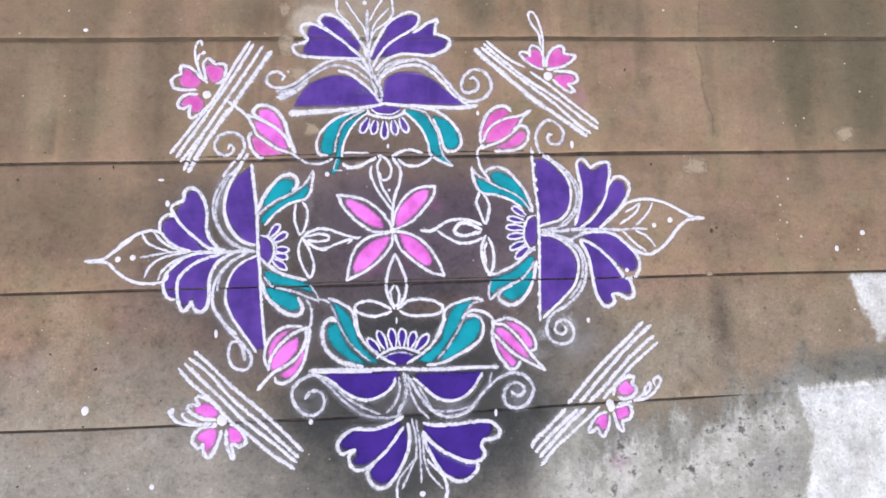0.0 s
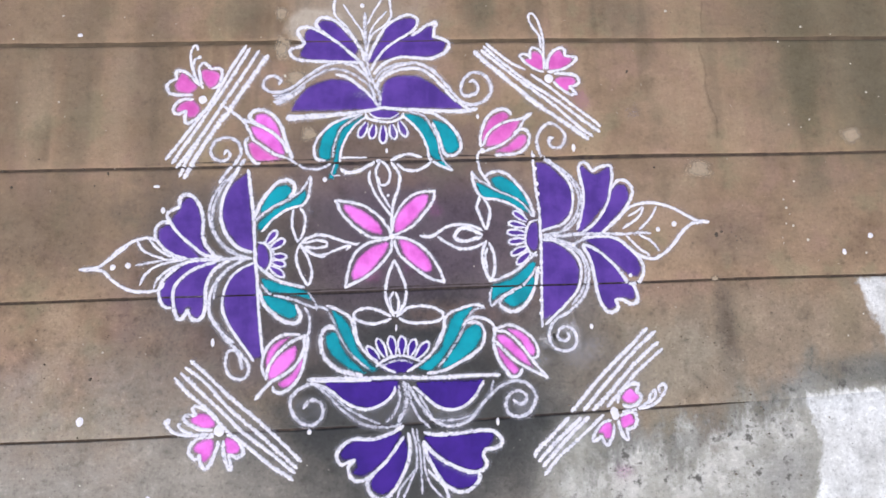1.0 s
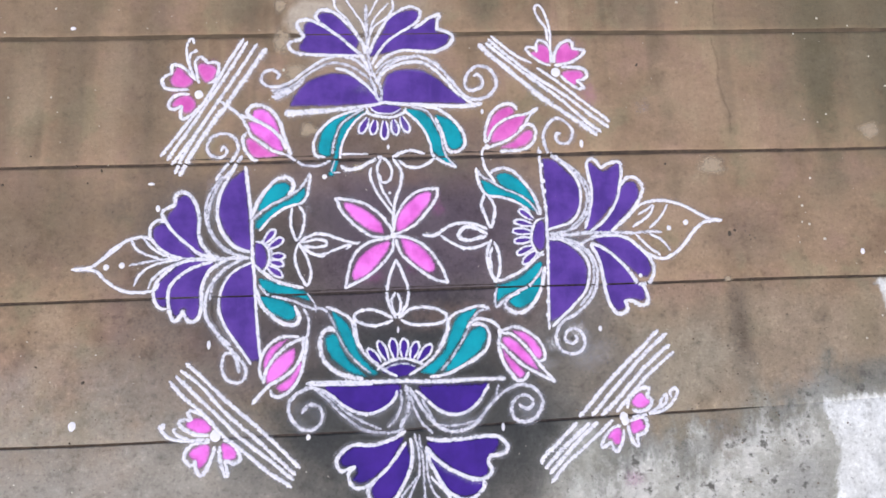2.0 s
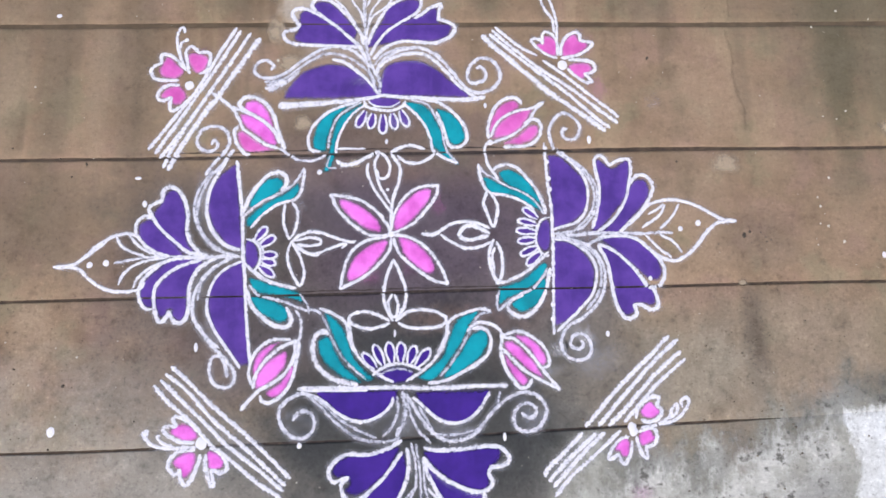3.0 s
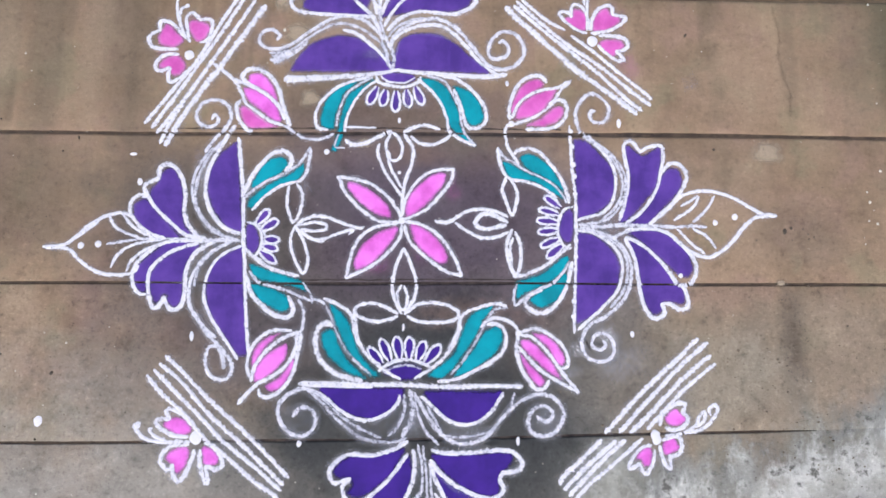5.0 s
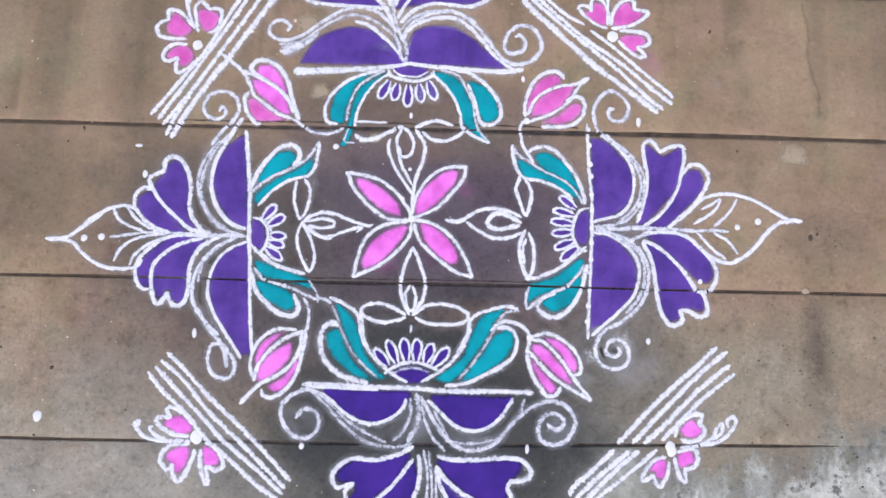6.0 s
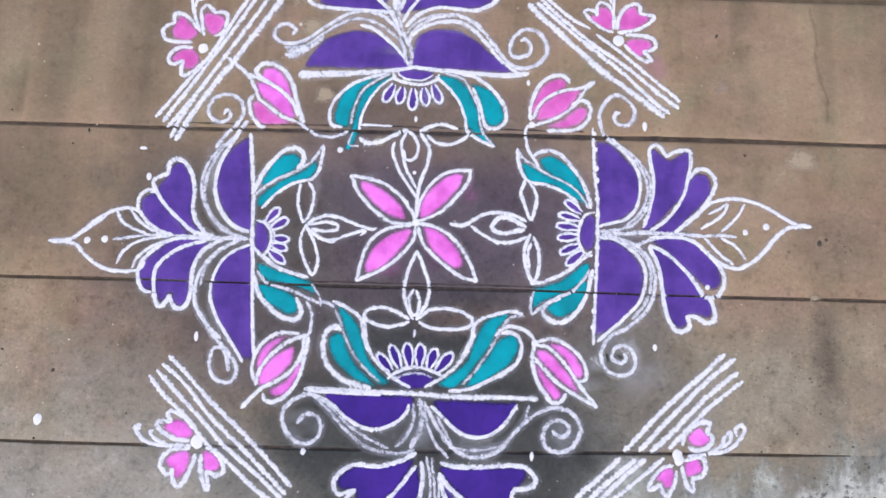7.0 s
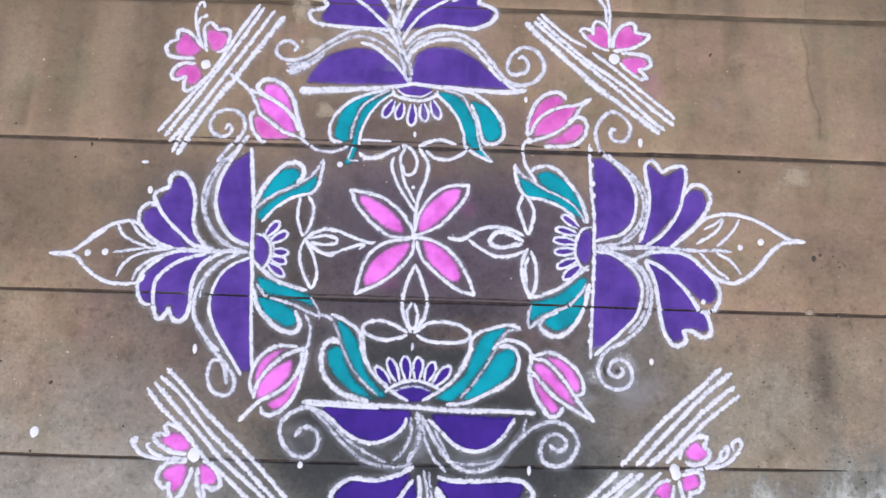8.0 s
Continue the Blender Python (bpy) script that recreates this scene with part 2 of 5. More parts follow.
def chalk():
    """Sifted white powder: dense along the ridge, thinning to fine dust and a painted soft glow at its sides. The map
    holds how thin a trail is and the way across it.
    """
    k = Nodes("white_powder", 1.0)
    uv = k.t.nodes.new("ShaderNodeUVMap")
    sep = k.t.nodes.new("ShaderNodeSeparateXYZ")
    k.put(sep.inputs[0], uv.outputs[0])
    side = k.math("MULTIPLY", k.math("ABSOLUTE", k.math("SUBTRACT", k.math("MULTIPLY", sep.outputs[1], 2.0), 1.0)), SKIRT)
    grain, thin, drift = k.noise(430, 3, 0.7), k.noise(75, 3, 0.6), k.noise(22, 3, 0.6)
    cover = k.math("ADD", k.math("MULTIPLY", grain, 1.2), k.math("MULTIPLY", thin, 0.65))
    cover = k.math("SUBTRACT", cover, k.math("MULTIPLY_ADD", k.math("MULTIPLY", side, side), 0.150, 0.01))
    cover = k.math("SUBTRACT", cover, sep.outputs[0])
    # pale haze beside the ridge: fine dust plus a glow painted in
    dust_and_glow = k.math("POWER", k.ramp(side, SKIRT, 0.6), 1.4)
    dust_and_glow = k.math("MULTIPLY", dust_and_glow, k.math("MULTIPLY", k.ramp(grain, 0.30, 0.70, 0.06, 0.42), k.ramp(drift, 0.38, 0.62, 0.25, 1.0)))
    k.put(k.bsdf.inputs["Alpha"], k.math("MAXIMUM", k.ramp(cover, 0.50, 0.80), dust_and_glow))
    k.bump(grain, 0.5, 0.002)
    return k.done(k.mix(k.ramp(k.math("SUBTRACT", k.math("ADD", k.math("MULTIPLY", grain, 0.6), k.math("MULTIPLY", thin, 0.4)), sep.outputs[0]), 0.34, 0.52), (0.49, 0.49, 0.58), (0.715, 0.70, 0.76)))


def dust(name, colour, much, grainy=0.12, core=0.15, full=0.56):
    """A rubbed smear: thin in its middle, nothing at its rim."""
    k = Nodes(name, 1.0)
    uv = k.t.nodes.new("ShaderNodeUVMap")
    sep = k.t.nodes.new("ShaderNodeSeparateXYZ")
    k.put(sep.inputs[0], uv.outputs[0])
    side = k.math("ABSOLUTE", k.math("SUBTRACT", k.math("MULTIPLY", sep.outputs[1], 2.0), 1.0))
    grain, cloud = k.noise(260, 4, 0.75), k.noise(28, 5, 0.65)
    body = k.math("MULTIPLY", k.ramp(k.math("ADD", side, k.math("MULTIPLY", k.math("SUBTRACT", cloud, 0.5), 0.8)), core, 1.0, 1.0, 0.0), k.ramp(cloud, full - 0.26, full))
    body = k.math("MULTIPLY", body, k.ramp(side, 0.98, 0.35))
    k.put(k.bsdf.inputs["Alpha"], k.math("MULTIPLY", k.math("MULTIPLY", body, k.ramp(grain, 0.42, 0.62, grainy, 1.0)), much))
    return k.done(k.mix(k.ramp(grain, 0.3, 0.7), tuple(c * 0.8 for c in colour), colour))


def colour_powder(name, deep, light, milk=0.0):
    """Coloured powder rubbed in by hand: thin at its rim, where white dust mixes in."""
    k = Nodes(name, 0.95)
    broad, brush, grain = k.noise(16, 4, 0.6), k.noise(60, 4, 0.6, (1, 0.25, 1)), k.noise(380, 3, 0.7)
    uv = k.t.nodes.new("ShaderNodeUVMap")
    sep = k.t.nodes.new("ShaderNodeSeparateXYZ")
    k.put(sep.inputs[0], uv.outputs[0])
    inner = sep.outputs[1]
    col = k.mix(k.ramp(broad, 0.3, 0.7), deep, light)
    col = k.mix(k.ramp(brush, 0.50, 0.75, 0.0, 0.45), col, light)
    col = k.mix(k.math("MULTIPLY", k.ramp(inner, 0.95, 0.1), milk), col, tuple(0.55 * c + 0.30 for c in light))
    col = k.mix(k.ramp(grain, 0.62, 0.8, 0.0, 0.3), col, tuple(min(1.0, c * 1.5 + 0.03) for c in light))
    col = k.mix(k.ramp(grain, 0.36, 0.2, 0.0, 0.5), col, tuple(c * 0.4 for c in deep))
    cover = k.math("ADD", k.math("ADD", k.math("MULTIPLY", grain, 0.8), k.math("MULTIPLY", broad, 0.9)), inner)
    k.put(k.bsdf.inputs["Alpha"], k.ramp(cover, 0.66, 1.66))
    k.bump(grain, 0.4, 0.001)
    return k.done(col)


CONCRETE = concrete()
JOINT = joint_dirt()
JOINT_PALE = plain("dusty_joint", (0.072, 0.050, 0.030), (0.115, 0.082, 0.050), 22)
EARTH = plain("bare_earth", (0.16, 0.12, 0.085), (0.26, 0.20, 0.14), 3)
CRACK = dust("crack_shadow", (0.100, 0.074, 0.050), 0.24, 0.7, 0.0, 0.48)
GRIT = plain("dark_grit", (0.045, 0.036, 0.028), (0.10, 0.079, 0.060), 300)
CEMENT = dust("cement_smear", (0.47, 0.375, 0.27), 0.75, 0.9, 0.25, 0.50)
THICK_DUST = dust("thick_white_dust", (0.72, 0.70, 0.74), 0.6, 0.25)
WHITE_DUST = dust("white_dust", (0.70, 0.70, 0.78), 0.24, 0.3)
PINK_DUST = dust("pink_dust", (0.66, 0.16, 0.50), 0.26, 0.4)
LUMP = plain("dirt_lump", (0.095, 0.073, 0.054), (0.170, 0.130, 0.095), 200)
SPECK = plain("pale_speck", (0.42, 0.38, 0.31), (0.66, 0.62, 0.54), 200)
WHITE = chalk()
purple = colour_powder("purple_powder", (0.052, 0.020, 0.190), (0.100, 0.042, 0.295), 0.18)
teal = colour_powder("teal_powder", (0.001, 0.195, 0.245), (0.003, 0.310, 0.385))
pink = colour_powder("pink_powder", (0.56, 0.092, 0.47), (0.85, 0.21, 0.77), 0.25)
# the same purple in a darker, bluer tone, for the lower arm
violet = colour_powder("deep_purple_powder", (0.026, 0.006, 0.165), (0.048, 0.012, 0.235), 0.0)
rose = colour_powder("rose_powder", (0.48, 0.070, 0.33), (0.66, 0.135, 0.50), 0.55)


# ---- small builders ----
def mesh_of(name, bm, material):
    me = bpy.data.meshes.new(name)
    bm.normal_update()
    bm.to_mesh(me)
    bm.free()
    me.materials.append(material)
    return me


def part(name, bm, material, parent, label=""):
    ob = new(name, mesh_of(name, bm, material))
    ob.parent = parent
    if label:
        ob["label"] = label
    return ob


# ---- floor: long concrete courses between joints ----
PITCH = 0.30
WIDE = {2: 0.0046, 1: 0.0028, 0: 0.0026, -1: 0.0021}


def joint_y(k, x):
    """Where joint k runs; each one wanders a little, the lowest climbs."""
    y = k * PITCH + 0.0012 * math.sin(2.1 * x + k) + 0.0008 * math.sin(9 * x + 2.3 * k)
    if k == 1:
        y += 0.0025 * math.tanh(3 * x)
    if k == -1:
        s = min(2.2, max(0.0, x + 0.85))
        y += 0.0075 * s * s
    return y


def joint_half(k, x):
    half = WIDE.get(k, 0.004) * (1 + 0.28 * noise.noise((x * 14, k * 3.1, 0)) + 0.16 * noise.noise((x * 60, k * 5.7, 2)))
    if k == 1:
        half *= 1 + 0.5 / (1 + math.exp(-(x - 0.22) * 25)) / (1 + math.exp((x - 0.75) * 12))
    if k == -1:
        half *= min(1.0, max(0.0, (0.80 - x) / 0.12))
        if x > 0.80:
            return 0.0
    return max(half, 0.00015)


def in_joint(x, y, spare=0.0):
    k = round(y / PITCH)
    return abs(y - joint_y(k, x)) < joint_half(k, x) + spare


floor = tagged(new("floor"), "brown stained concrete floor in long courses with dark joints", "floor", kind="structure")
XS = sorted({round(v, 4) for v in [*np.arange(-6, -1.3, 0.2), *np.arange(-1.3, 1.7, 0.006), *np.arange(1.7, 6.01, 0.2)]})


def course(k):
    """One concrete course between the joints k and k + 1, with rounded, chipped arrises."""
    rows = []
    for x in XS:
        a, b = joint_y(k, x) + joint_half(k, x), joint_y(k + 1, x) - joint_half(k + 1, x)
        chip_a = 0.0016 + 0.0022 * max(0.0, noise.noise((x * 35, k, 5)))
        chip_b = 0.0016 + 0.0022 * max(0.0, noise.noise((x * 35, k, 9)))
        if k == -1 and x > 0.8 or k == -2 and x > 0.8:
            chip_a, chip_b = (0.00002 if k == -1 else chip_a), (0.00002 if k == -2 else chip_b)
        chip_a += 0.0042 * (k == 2) + 0.0016 * (k == 1)
        chip_b += 0.0042 * (k == 1) + 0.0016 * (k == 0)
        line = [(a, -0.012), (a + min(0.0003, chip_a), -min(chip_a, 0.0028)), (a + chip_a * 0.5, -min(chip_a, 0.0028) * 0.4), (a + chip_a * 1.6, 0)]
        for f in (0.15, 0.3, 0.5, 0.7, 0.85):
            y = a + (b - a) * f
            line.append((y, 0.0002 * noise.noise((x * 6, y * 6, 1))))
        line += [(b - chip_b * 1.6, 0), (b - chip_b * 0.5, -min(chip_b, 0.0028) * 0.4), (b - min(0.0003, chip_b), -min(chip_b, 0.0028)), (b, -0.012)]
        rows.append([(x, y, z) for y, z in line])
    n = len(rows[0])
    me = bpy.data.meshes.new("slab")
    me.from_pydata([v for r in rows for v in r], [], [(i * n + j, (i + 1) * n + j, (i + 1) * n + j + 1, i * n + j + 1) for i in range(len(rows) - 1) for j in range(n - 1)])
    me.materials.append(CONCRETE)
    me.polygons.foreach_set("use_smooth", [True] * len(me.polygons))
    ob = new("slab", me)
    ob.parent = floor


def joint_fill(k):
    bm = bmesh.new()
    pairs = []
    for x in XS:
        depth = -0.0030 + 0.0012 * noise.noise((x * 25, k, 3))
        h = joint_half(k, x) + 0.001
        pairs.append([bm.verts.new((x, joint_y(k, x) + s * h, depth)) for s in (-1, 1)])
    for p, q in zip(pairs, pairs[1:]):
        bm.faces.new((p[0], q[0], q[1], p[1]))
    part("joint_filling", bm, JOINT_PALE if k == 2 else JOINT, floor, "dirt packed into the joint")


for k in range(-7, 9):
    course(k)
for k in range(-6, 9):
    joint_fill(k)

bm = bmesh.new()
bmesh.ops.create_grid(bm, x_segments=40, y_segments=40, size=600)
bmesh.ops.translate(bm, verts=bm.verts, vec=(0, 0, -0.03))
tagged(new("ground", mesh_of("ground", bm, EARTH)), "bare brown earth round the concrete floor", "ground", kind="structure")


# ---- rangoli powder drawing ----
def spline(points, step, closed=False):
    """Evenly spaced points on a smooth curve; a point given twice is a corner."""
    pts = [Vector(p) for p in points]
    n = len(pts)
    out = []
    for i in range(n if closed else n - 1):
        p1, p2 = pts[i], pts[(i + 1) % n]
        if (p2 - p1).length < 1e-6:
            continue
        p0 = pts[(i - 1) % n] if closed or i > 0 else 2 * p1 - p2
        p3 = pts[(i + 2) % n] if closed or i + 2 < n else 2 * p2 - p1
        count = max(1, round((p2 - p1).length / step))
        for j in range(count):
            t = j / count
            out.append(0.5 * (2 * p1 + (p2 - p0) * t + (2 * p0 - 5 * p1 + 4 * p2 - p3) * t * t + (3 * p1 - p0 - 3 * p2 + p3) * t ** 3))
    if not closed:
        out.append(pts[-1])
    return out


layer = [0]


def lift():
    layer[0] = (layer[0] + 1) % 40
    return layer[0] * 0.00001


def origin(ob):
    return ob.location if ob.parent is None else ob.parent.location


THIN = [1.0]


def motif(name, x, y, label, thin=0.6):
    THIN[0] = thin
    ob = tagged(new(name), label, "rangoli", "rangoli motifs")
    ob.location = (x / 1000, y / 1000, 0)
    return ob


# the wide outer points carry the dust and the painted glow
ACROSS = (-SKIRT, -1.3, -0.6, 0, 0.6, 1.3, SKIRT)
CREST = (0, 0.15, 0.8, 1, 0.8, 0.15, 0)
SPARSE = {"line": 0.19, "scroll": 0.11, "stem": 0.14, "bud_stem": 0.02, "leaf_vein": 0.03, "outline": 0.03, "bar": 0.02}


def ridge(bm, points, width, base, beads=0.0, sparse=0.0):
    """A trail of sifted powder with an uneven width and a low rounded crest."""
    uv = bm.loops.layers.uv.verify()
    line = spline([(x / 1000, y / 1000) for x, y in points], 0.0018)
    total, rise, seed = len(line), lift(), random.random() * 100
    rings = []
    for i, p in enumerate(line):
        along = line[min(i + 1, total - 1)] - line[max(i - 1, 0)]
        if along.length < 1e-9:
            along = Vector((1, 0))
        across = Vector((-along.y, along.x)).normalized()
        w = width / 2000 * (1 + 0.20 * noise.noise((i * 0.07, seed, 0)) + 0.16 * noise.noise((i * 0.42, seed, 3)))
        w *= 1 + beads * math.sin(i * 1.12 + seed)
        w *= min(1.0, 0.45 + 0.15 * min(i, total - 1 - i))
        q = p + across * 0.0009 * noise.noise((i * 0.2, seed, 7))
        high = 0.0009 * (1 + 0.5 * noise.noise((i * 0.3, seed, 5)))
        ring = []
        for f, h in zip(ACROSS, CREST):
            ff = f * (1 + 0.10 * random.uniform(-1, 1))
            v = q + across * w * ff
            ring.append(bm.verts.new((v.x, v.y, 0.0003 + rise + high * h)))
        hole = in_joint(q.x + base.x, q.y + base.y, -0.0022) and q.y + base.y < 0.5
        rings.append((ring, hole, i))
    for (a, ha, i), (b, hb, _) in zip(rings, rings[1:]):
        if ha or hb:
            continue
        for j in range(6):
            face = bm.faces.new((a[j], b[j], b[j + 1], a[j + 1]))
            face.smooth = True
            for loop, v in zip(face.loops, (j, j, j + 1, j + 1)):
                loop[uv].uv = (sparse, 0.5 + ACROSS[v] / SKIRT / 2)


def stroke(owner, name, width, points):
    bm = bmesh.new()
    ridge(bm, points, width * STROKE, origin(owner), 0.17 if name == "powder_line" else 0.07, SPARSE.get(name, 0.0) * THIN[0])
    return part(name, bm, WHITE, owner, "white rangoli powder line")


STROKE = 0.74


CUT = {2: 0.28, 1: 0.8, 0: 0.75, -1: 0.7}


def grown(rim, by):
    """The closed line rim, moved outwards a little."""
    n = len(rim)
    turn = 1 if sum(rim[i].cross(rim[(i + 1) % n]) for i in range(n)) > 0 else -1
    out = []
    for i, p in enumerate(rim):
        d = (rim[(i + 1) % n] - rim[i - 1]).normalized()
        out.append(p + Vector((d.y, -d.x)) * by * turn)
    return out


def sheet(points, base, height, spread=0.002, rag=0.0006, step=0.003):
    """A thin layer of powder with a ragged rim; its map runs from the rim to the middle. It breaks over the joints."""
    rim = grown(spline([(x / 1000, y / 1000) for x, y in points], step, True), spread)
    rim = [Vector((p.x + random.uniform(-rag, rag), p.y + random.uniform(-rag, rag))) for p in rim]
    edge = np.array([tuple(p) for p in rim])
    (x0, y0), (x1, y1) = edge.min(0), edge.max(0)
    reach = min(0.011, 0.26 * min(x1 - x0, y1 - y0))
    grid = [Vector((x + random.uniform(-0.0008, 0.0008), y + random.uniform(-0.0008, 0.0008))) for x in np.arange(x0, x1, 0.0036) for y in np.arange(y0, y1, 0.0036)]
    grid = [p for p in grid if np.hypot(*(edge - (p.x, p.y)).T).min() > 0.002]
    spots, _, triangles, *_ = delaunay_2d_cdt(rim + grid, [], [list(range(len(rim)))], 1, 1e-6)
    depth = [min(1.0, np.hypot(*(edge - (p.x, p.y)).T).min() / reach) for p in spots]
    bm = bmesh.new()
    uv = bm.loops.layers.uv.verify()
    verts = [bm.verts.new((p.x, p.y, height - 0.0004 * (1 - d) ** 2)) for p, d in zip(spots, depth)]
    for t in triangles:
        f = bm.faces.new([verts[i] for i in t])
        f.smooth = True
        for loop, i in zip(f.loops, t):
            loop[uv].uv = (0, depth[i])
    xs, ys = [p.x + base.x for p in rim], [p.y + base.y for p in rim]
    mid = sum(xs) / len(xs)
    for k in range(-3, 5):
        y = joint_y(k, mid)
        if not min(ys) < y < max(ys):
            continue
        slope = (joint_y(k, mid + 0.03) - joint_y(k, mid - 0.03)) / 0.06
        normal = Vector((-slope, 1, 0)).normalized()
        for s in (-1, 1):
            at = Vector((mid - base.x, y + s * joint_half(k, mid) * CUT.get(k, 0.9) - base.y, 0))
            bmesh.ops.bisect_plane(bm, geom=[*bm.verts, *bm.edges, *bm.faces], plane_co=at, plane_no=normal, dist=1e-6)
        gone = []
        for f in bm.faces:
            c = f.calc_center_median()
            if abs((c - Vector((mid - base.x, y - base.y, c.z))).dot(normal)) < joint_half(k, mid) * CUT.get(k, 0.9):
                gone.append(f)
        bmesh.ops.delete(bm, geom=gone, context="FACES")
    bmesh.ops.recalc_face_normals(bm, faces=bm.faces)
    return bm


TONE = {"purple_powder": "purple", "teal_powder": "teal", "deep_purple_powder": "deep purple", "pink_powder": "pink", "rose_powder": "deep pink"}


def fill(owner, name, material, points):
    return part(name, sheet(points, origin(owner), 0.0007 + lift(), 0.0050 if owner.name.startswith("corner_flower") else 0.0025 if material is pink else 0.0040 if material in (teal, rose) else 0.0068), material, owner, "matt " + TONE[material.name] + " rangoli powder")


def seed_petal(owner, material, base, tip, width):
    """A small loop petal of the seed head: a coloured core and a white loop."""
    b, t = Vector(base), Vector(tip)
    d = t - b
    n = Vector((-d.y, d.x)).normalized() * width / 2
    core = fill(owner, "seed_petal", material, [tuple(b + d * f + n * s) for f, s in ((0.1, 0.1), (0.45, 0.55), (0.75, 0.5), (0.88, 0), (0.75, -0.5), (0.45, -0.55), (0.1, -0.1))])
    stroke(core, "outline", 6, [tuple(b + d * f + n * s) for f, s in ((0, 0.35), (0.45, 0.9), (0.8, 0.75), (0.97, 0), (0.8, -0.75), (0.45, -0.9), (0, -0.35))])


def heap(radius_x, radius_y, height):
    """A small heap of powder with an uneven outline."""
    bm = bmesh.new()
    uv = bm.loops.layers.uv.verify()
    seed = random.random() * 50
    rings = []
    for r, h in ((0.35, 1.0), (0.7, 0.8), (1.0, 0.0)):
        ring = []
        for i in range(18):
            a = i * math.tau / 18
            rr = r * (1 + 0.18 * noise.noise((math.cos(a) * 1.5, math.sin(a) * 1.5, seed)))
            ring.append(bm.verts.new((rr * radius_x * math.cos(a), rr * radius_y * math.sin(a), 0.0003 + height * h)))
        rings.append(ring)
    faces = [bm.faces.new(rings[0])]
    for a, b in zip(rings, rings[1:]):
        for i in range(18):
            faces.append(bm.faces.new((a[i], b[i], b[(i + 1) % 18], a[(i + 1) % 18])))
    for f in faces:
        f.smooth = True
        for loop in f.loops:
            rim = loop.vert in rings[2]
            loop[uv].uv = (-0.15, 0.5 + 1.06 / SKIRT / 2 if rim else 0.5)
    return bm


def dab(owner, name, at, radius):
    ob = part(name, heap(radius * 0.9 / 1000, radius * 0.95 / 1000, 0.0011), WHITE, owner, "round white powder dab")
    ob.location = (at[0] / 1000, at[1] / 1000, lift())


def loose_dab(at, rx, ry):
    stray = max(rx, ry) < 5.5
    if stray:
        rx, ry = rx * 0.7, ry * 0.7
    ob = tagged(new("powder_dab", mesh_of("powder_dab", heap(rx / 1000, ry / 1000, 0.0009), SPECK if stray else WHITE)), "small dab of white powder on the concrete floor", "powder", "loose powder dabs")
    ob.location = (at[0] / 1000, at[1] / 1000, 0)



def disc(rx, ry, wobble):
    """A flat uneven patch; its map runs from the middle to the rim."""
    bm = bmesh.new()
    uv = bm.loops.layers.uv.verify()
    seed = random.random() * 50
    mid, rim, count = bm.verts.new((0, 0, 0)), [], 28
    for i in range(count):
        a = i * math.tau / count
        r = 1 + wobble * noise.noise((math.cos(a) * 1.6, math.sin(a) * 1.6, seed))
        rim.append(bm.verts.new((r * rx * math.cos(a), r * ry * math.sin(a), 0)))
    for i in range(count):
        f = bm.faces.new((mid, rim[i], rim[(i + 1) % count]))
        for loop in f.loops:
            loop[uv].uv = (0, 0.5 if loop.vert is mid else 1.0)
    return bm


SMEARS = {"cement_smear": ("pale beige cement smear dried on the concrete floor", "cement"),
          "white_dust": ("thin rubbed white powder dust on the floor", "powder"),
          "thick_white_dust": ("spilt white powder dust on the floor", "powder"),
          "pink_dust": ("thin rubbed pink powder dust on the floor", "powder")}


def smear(name, material, at, rx, ry):
    label, category = SMEARS[material.name]
    ob = tagged(new(name, mesh_of(name, disc(rx / 1000, ry / 1000, 0.4 if material is CEMENT else 0.6), material)), label, category, "smears on the floor")
    ob.location = (at[0] / 1000, at[1] / 1000, 0.0004 + lift())


def crack(width, points, material=CRACK, label="hairline crack in the concrete"):
    """A hairline crack with a wandering line and uneven width."""
    bm = bmesh.new()
    line, seed = spline([(x / 1000, y / 1000) for x, y in points], 0.004), random.random() * 90
    pairs = []
    for i, p in enumerate(line):
        along = line[min(i + 1, len(line) - 1)] - line[max(i - 1, 0)]
        across = Vector((-along.y, along.x)).normalized()
        q = p + across * 0.002 * noise.noise((i * 0.15, seed, 0))
        w = width / 2000 * max(0.15, 1 + 0.9 * noise.noise((i * 0.35, seed, 4)))
        pairs.append([bm.verts.new((q.x + across.x * s * w, q.y + across.y * s * w, 0.0005)) for s in (-1, 1)])
    uv = bm.loops.layers.uv.verify()
    for a, b in zip(pairs, pairs[1:]):
        for loop, v in zip(bm.faces.new((a[0], b[0], b[1], a[1])).loops, (0, 0, 1, 1)):
            loop[uv].uv = (0, v)
    part("crack", bm, material, floor, label)


def dirt_speck(at, rx, ry):
    ob = tagged(new("dirt_speck", mesh_of("dirt_speck", heap(rx / 1000, ry / 1000, 0.002), GRIT)), "small dark speck of dirt on the floor", "dirt", "dirt specks")
    ob.location = (at[0] / 1000, at[1] / 1000, 0)
    ob.rotation_euler.z = random.uniform(0, 6)


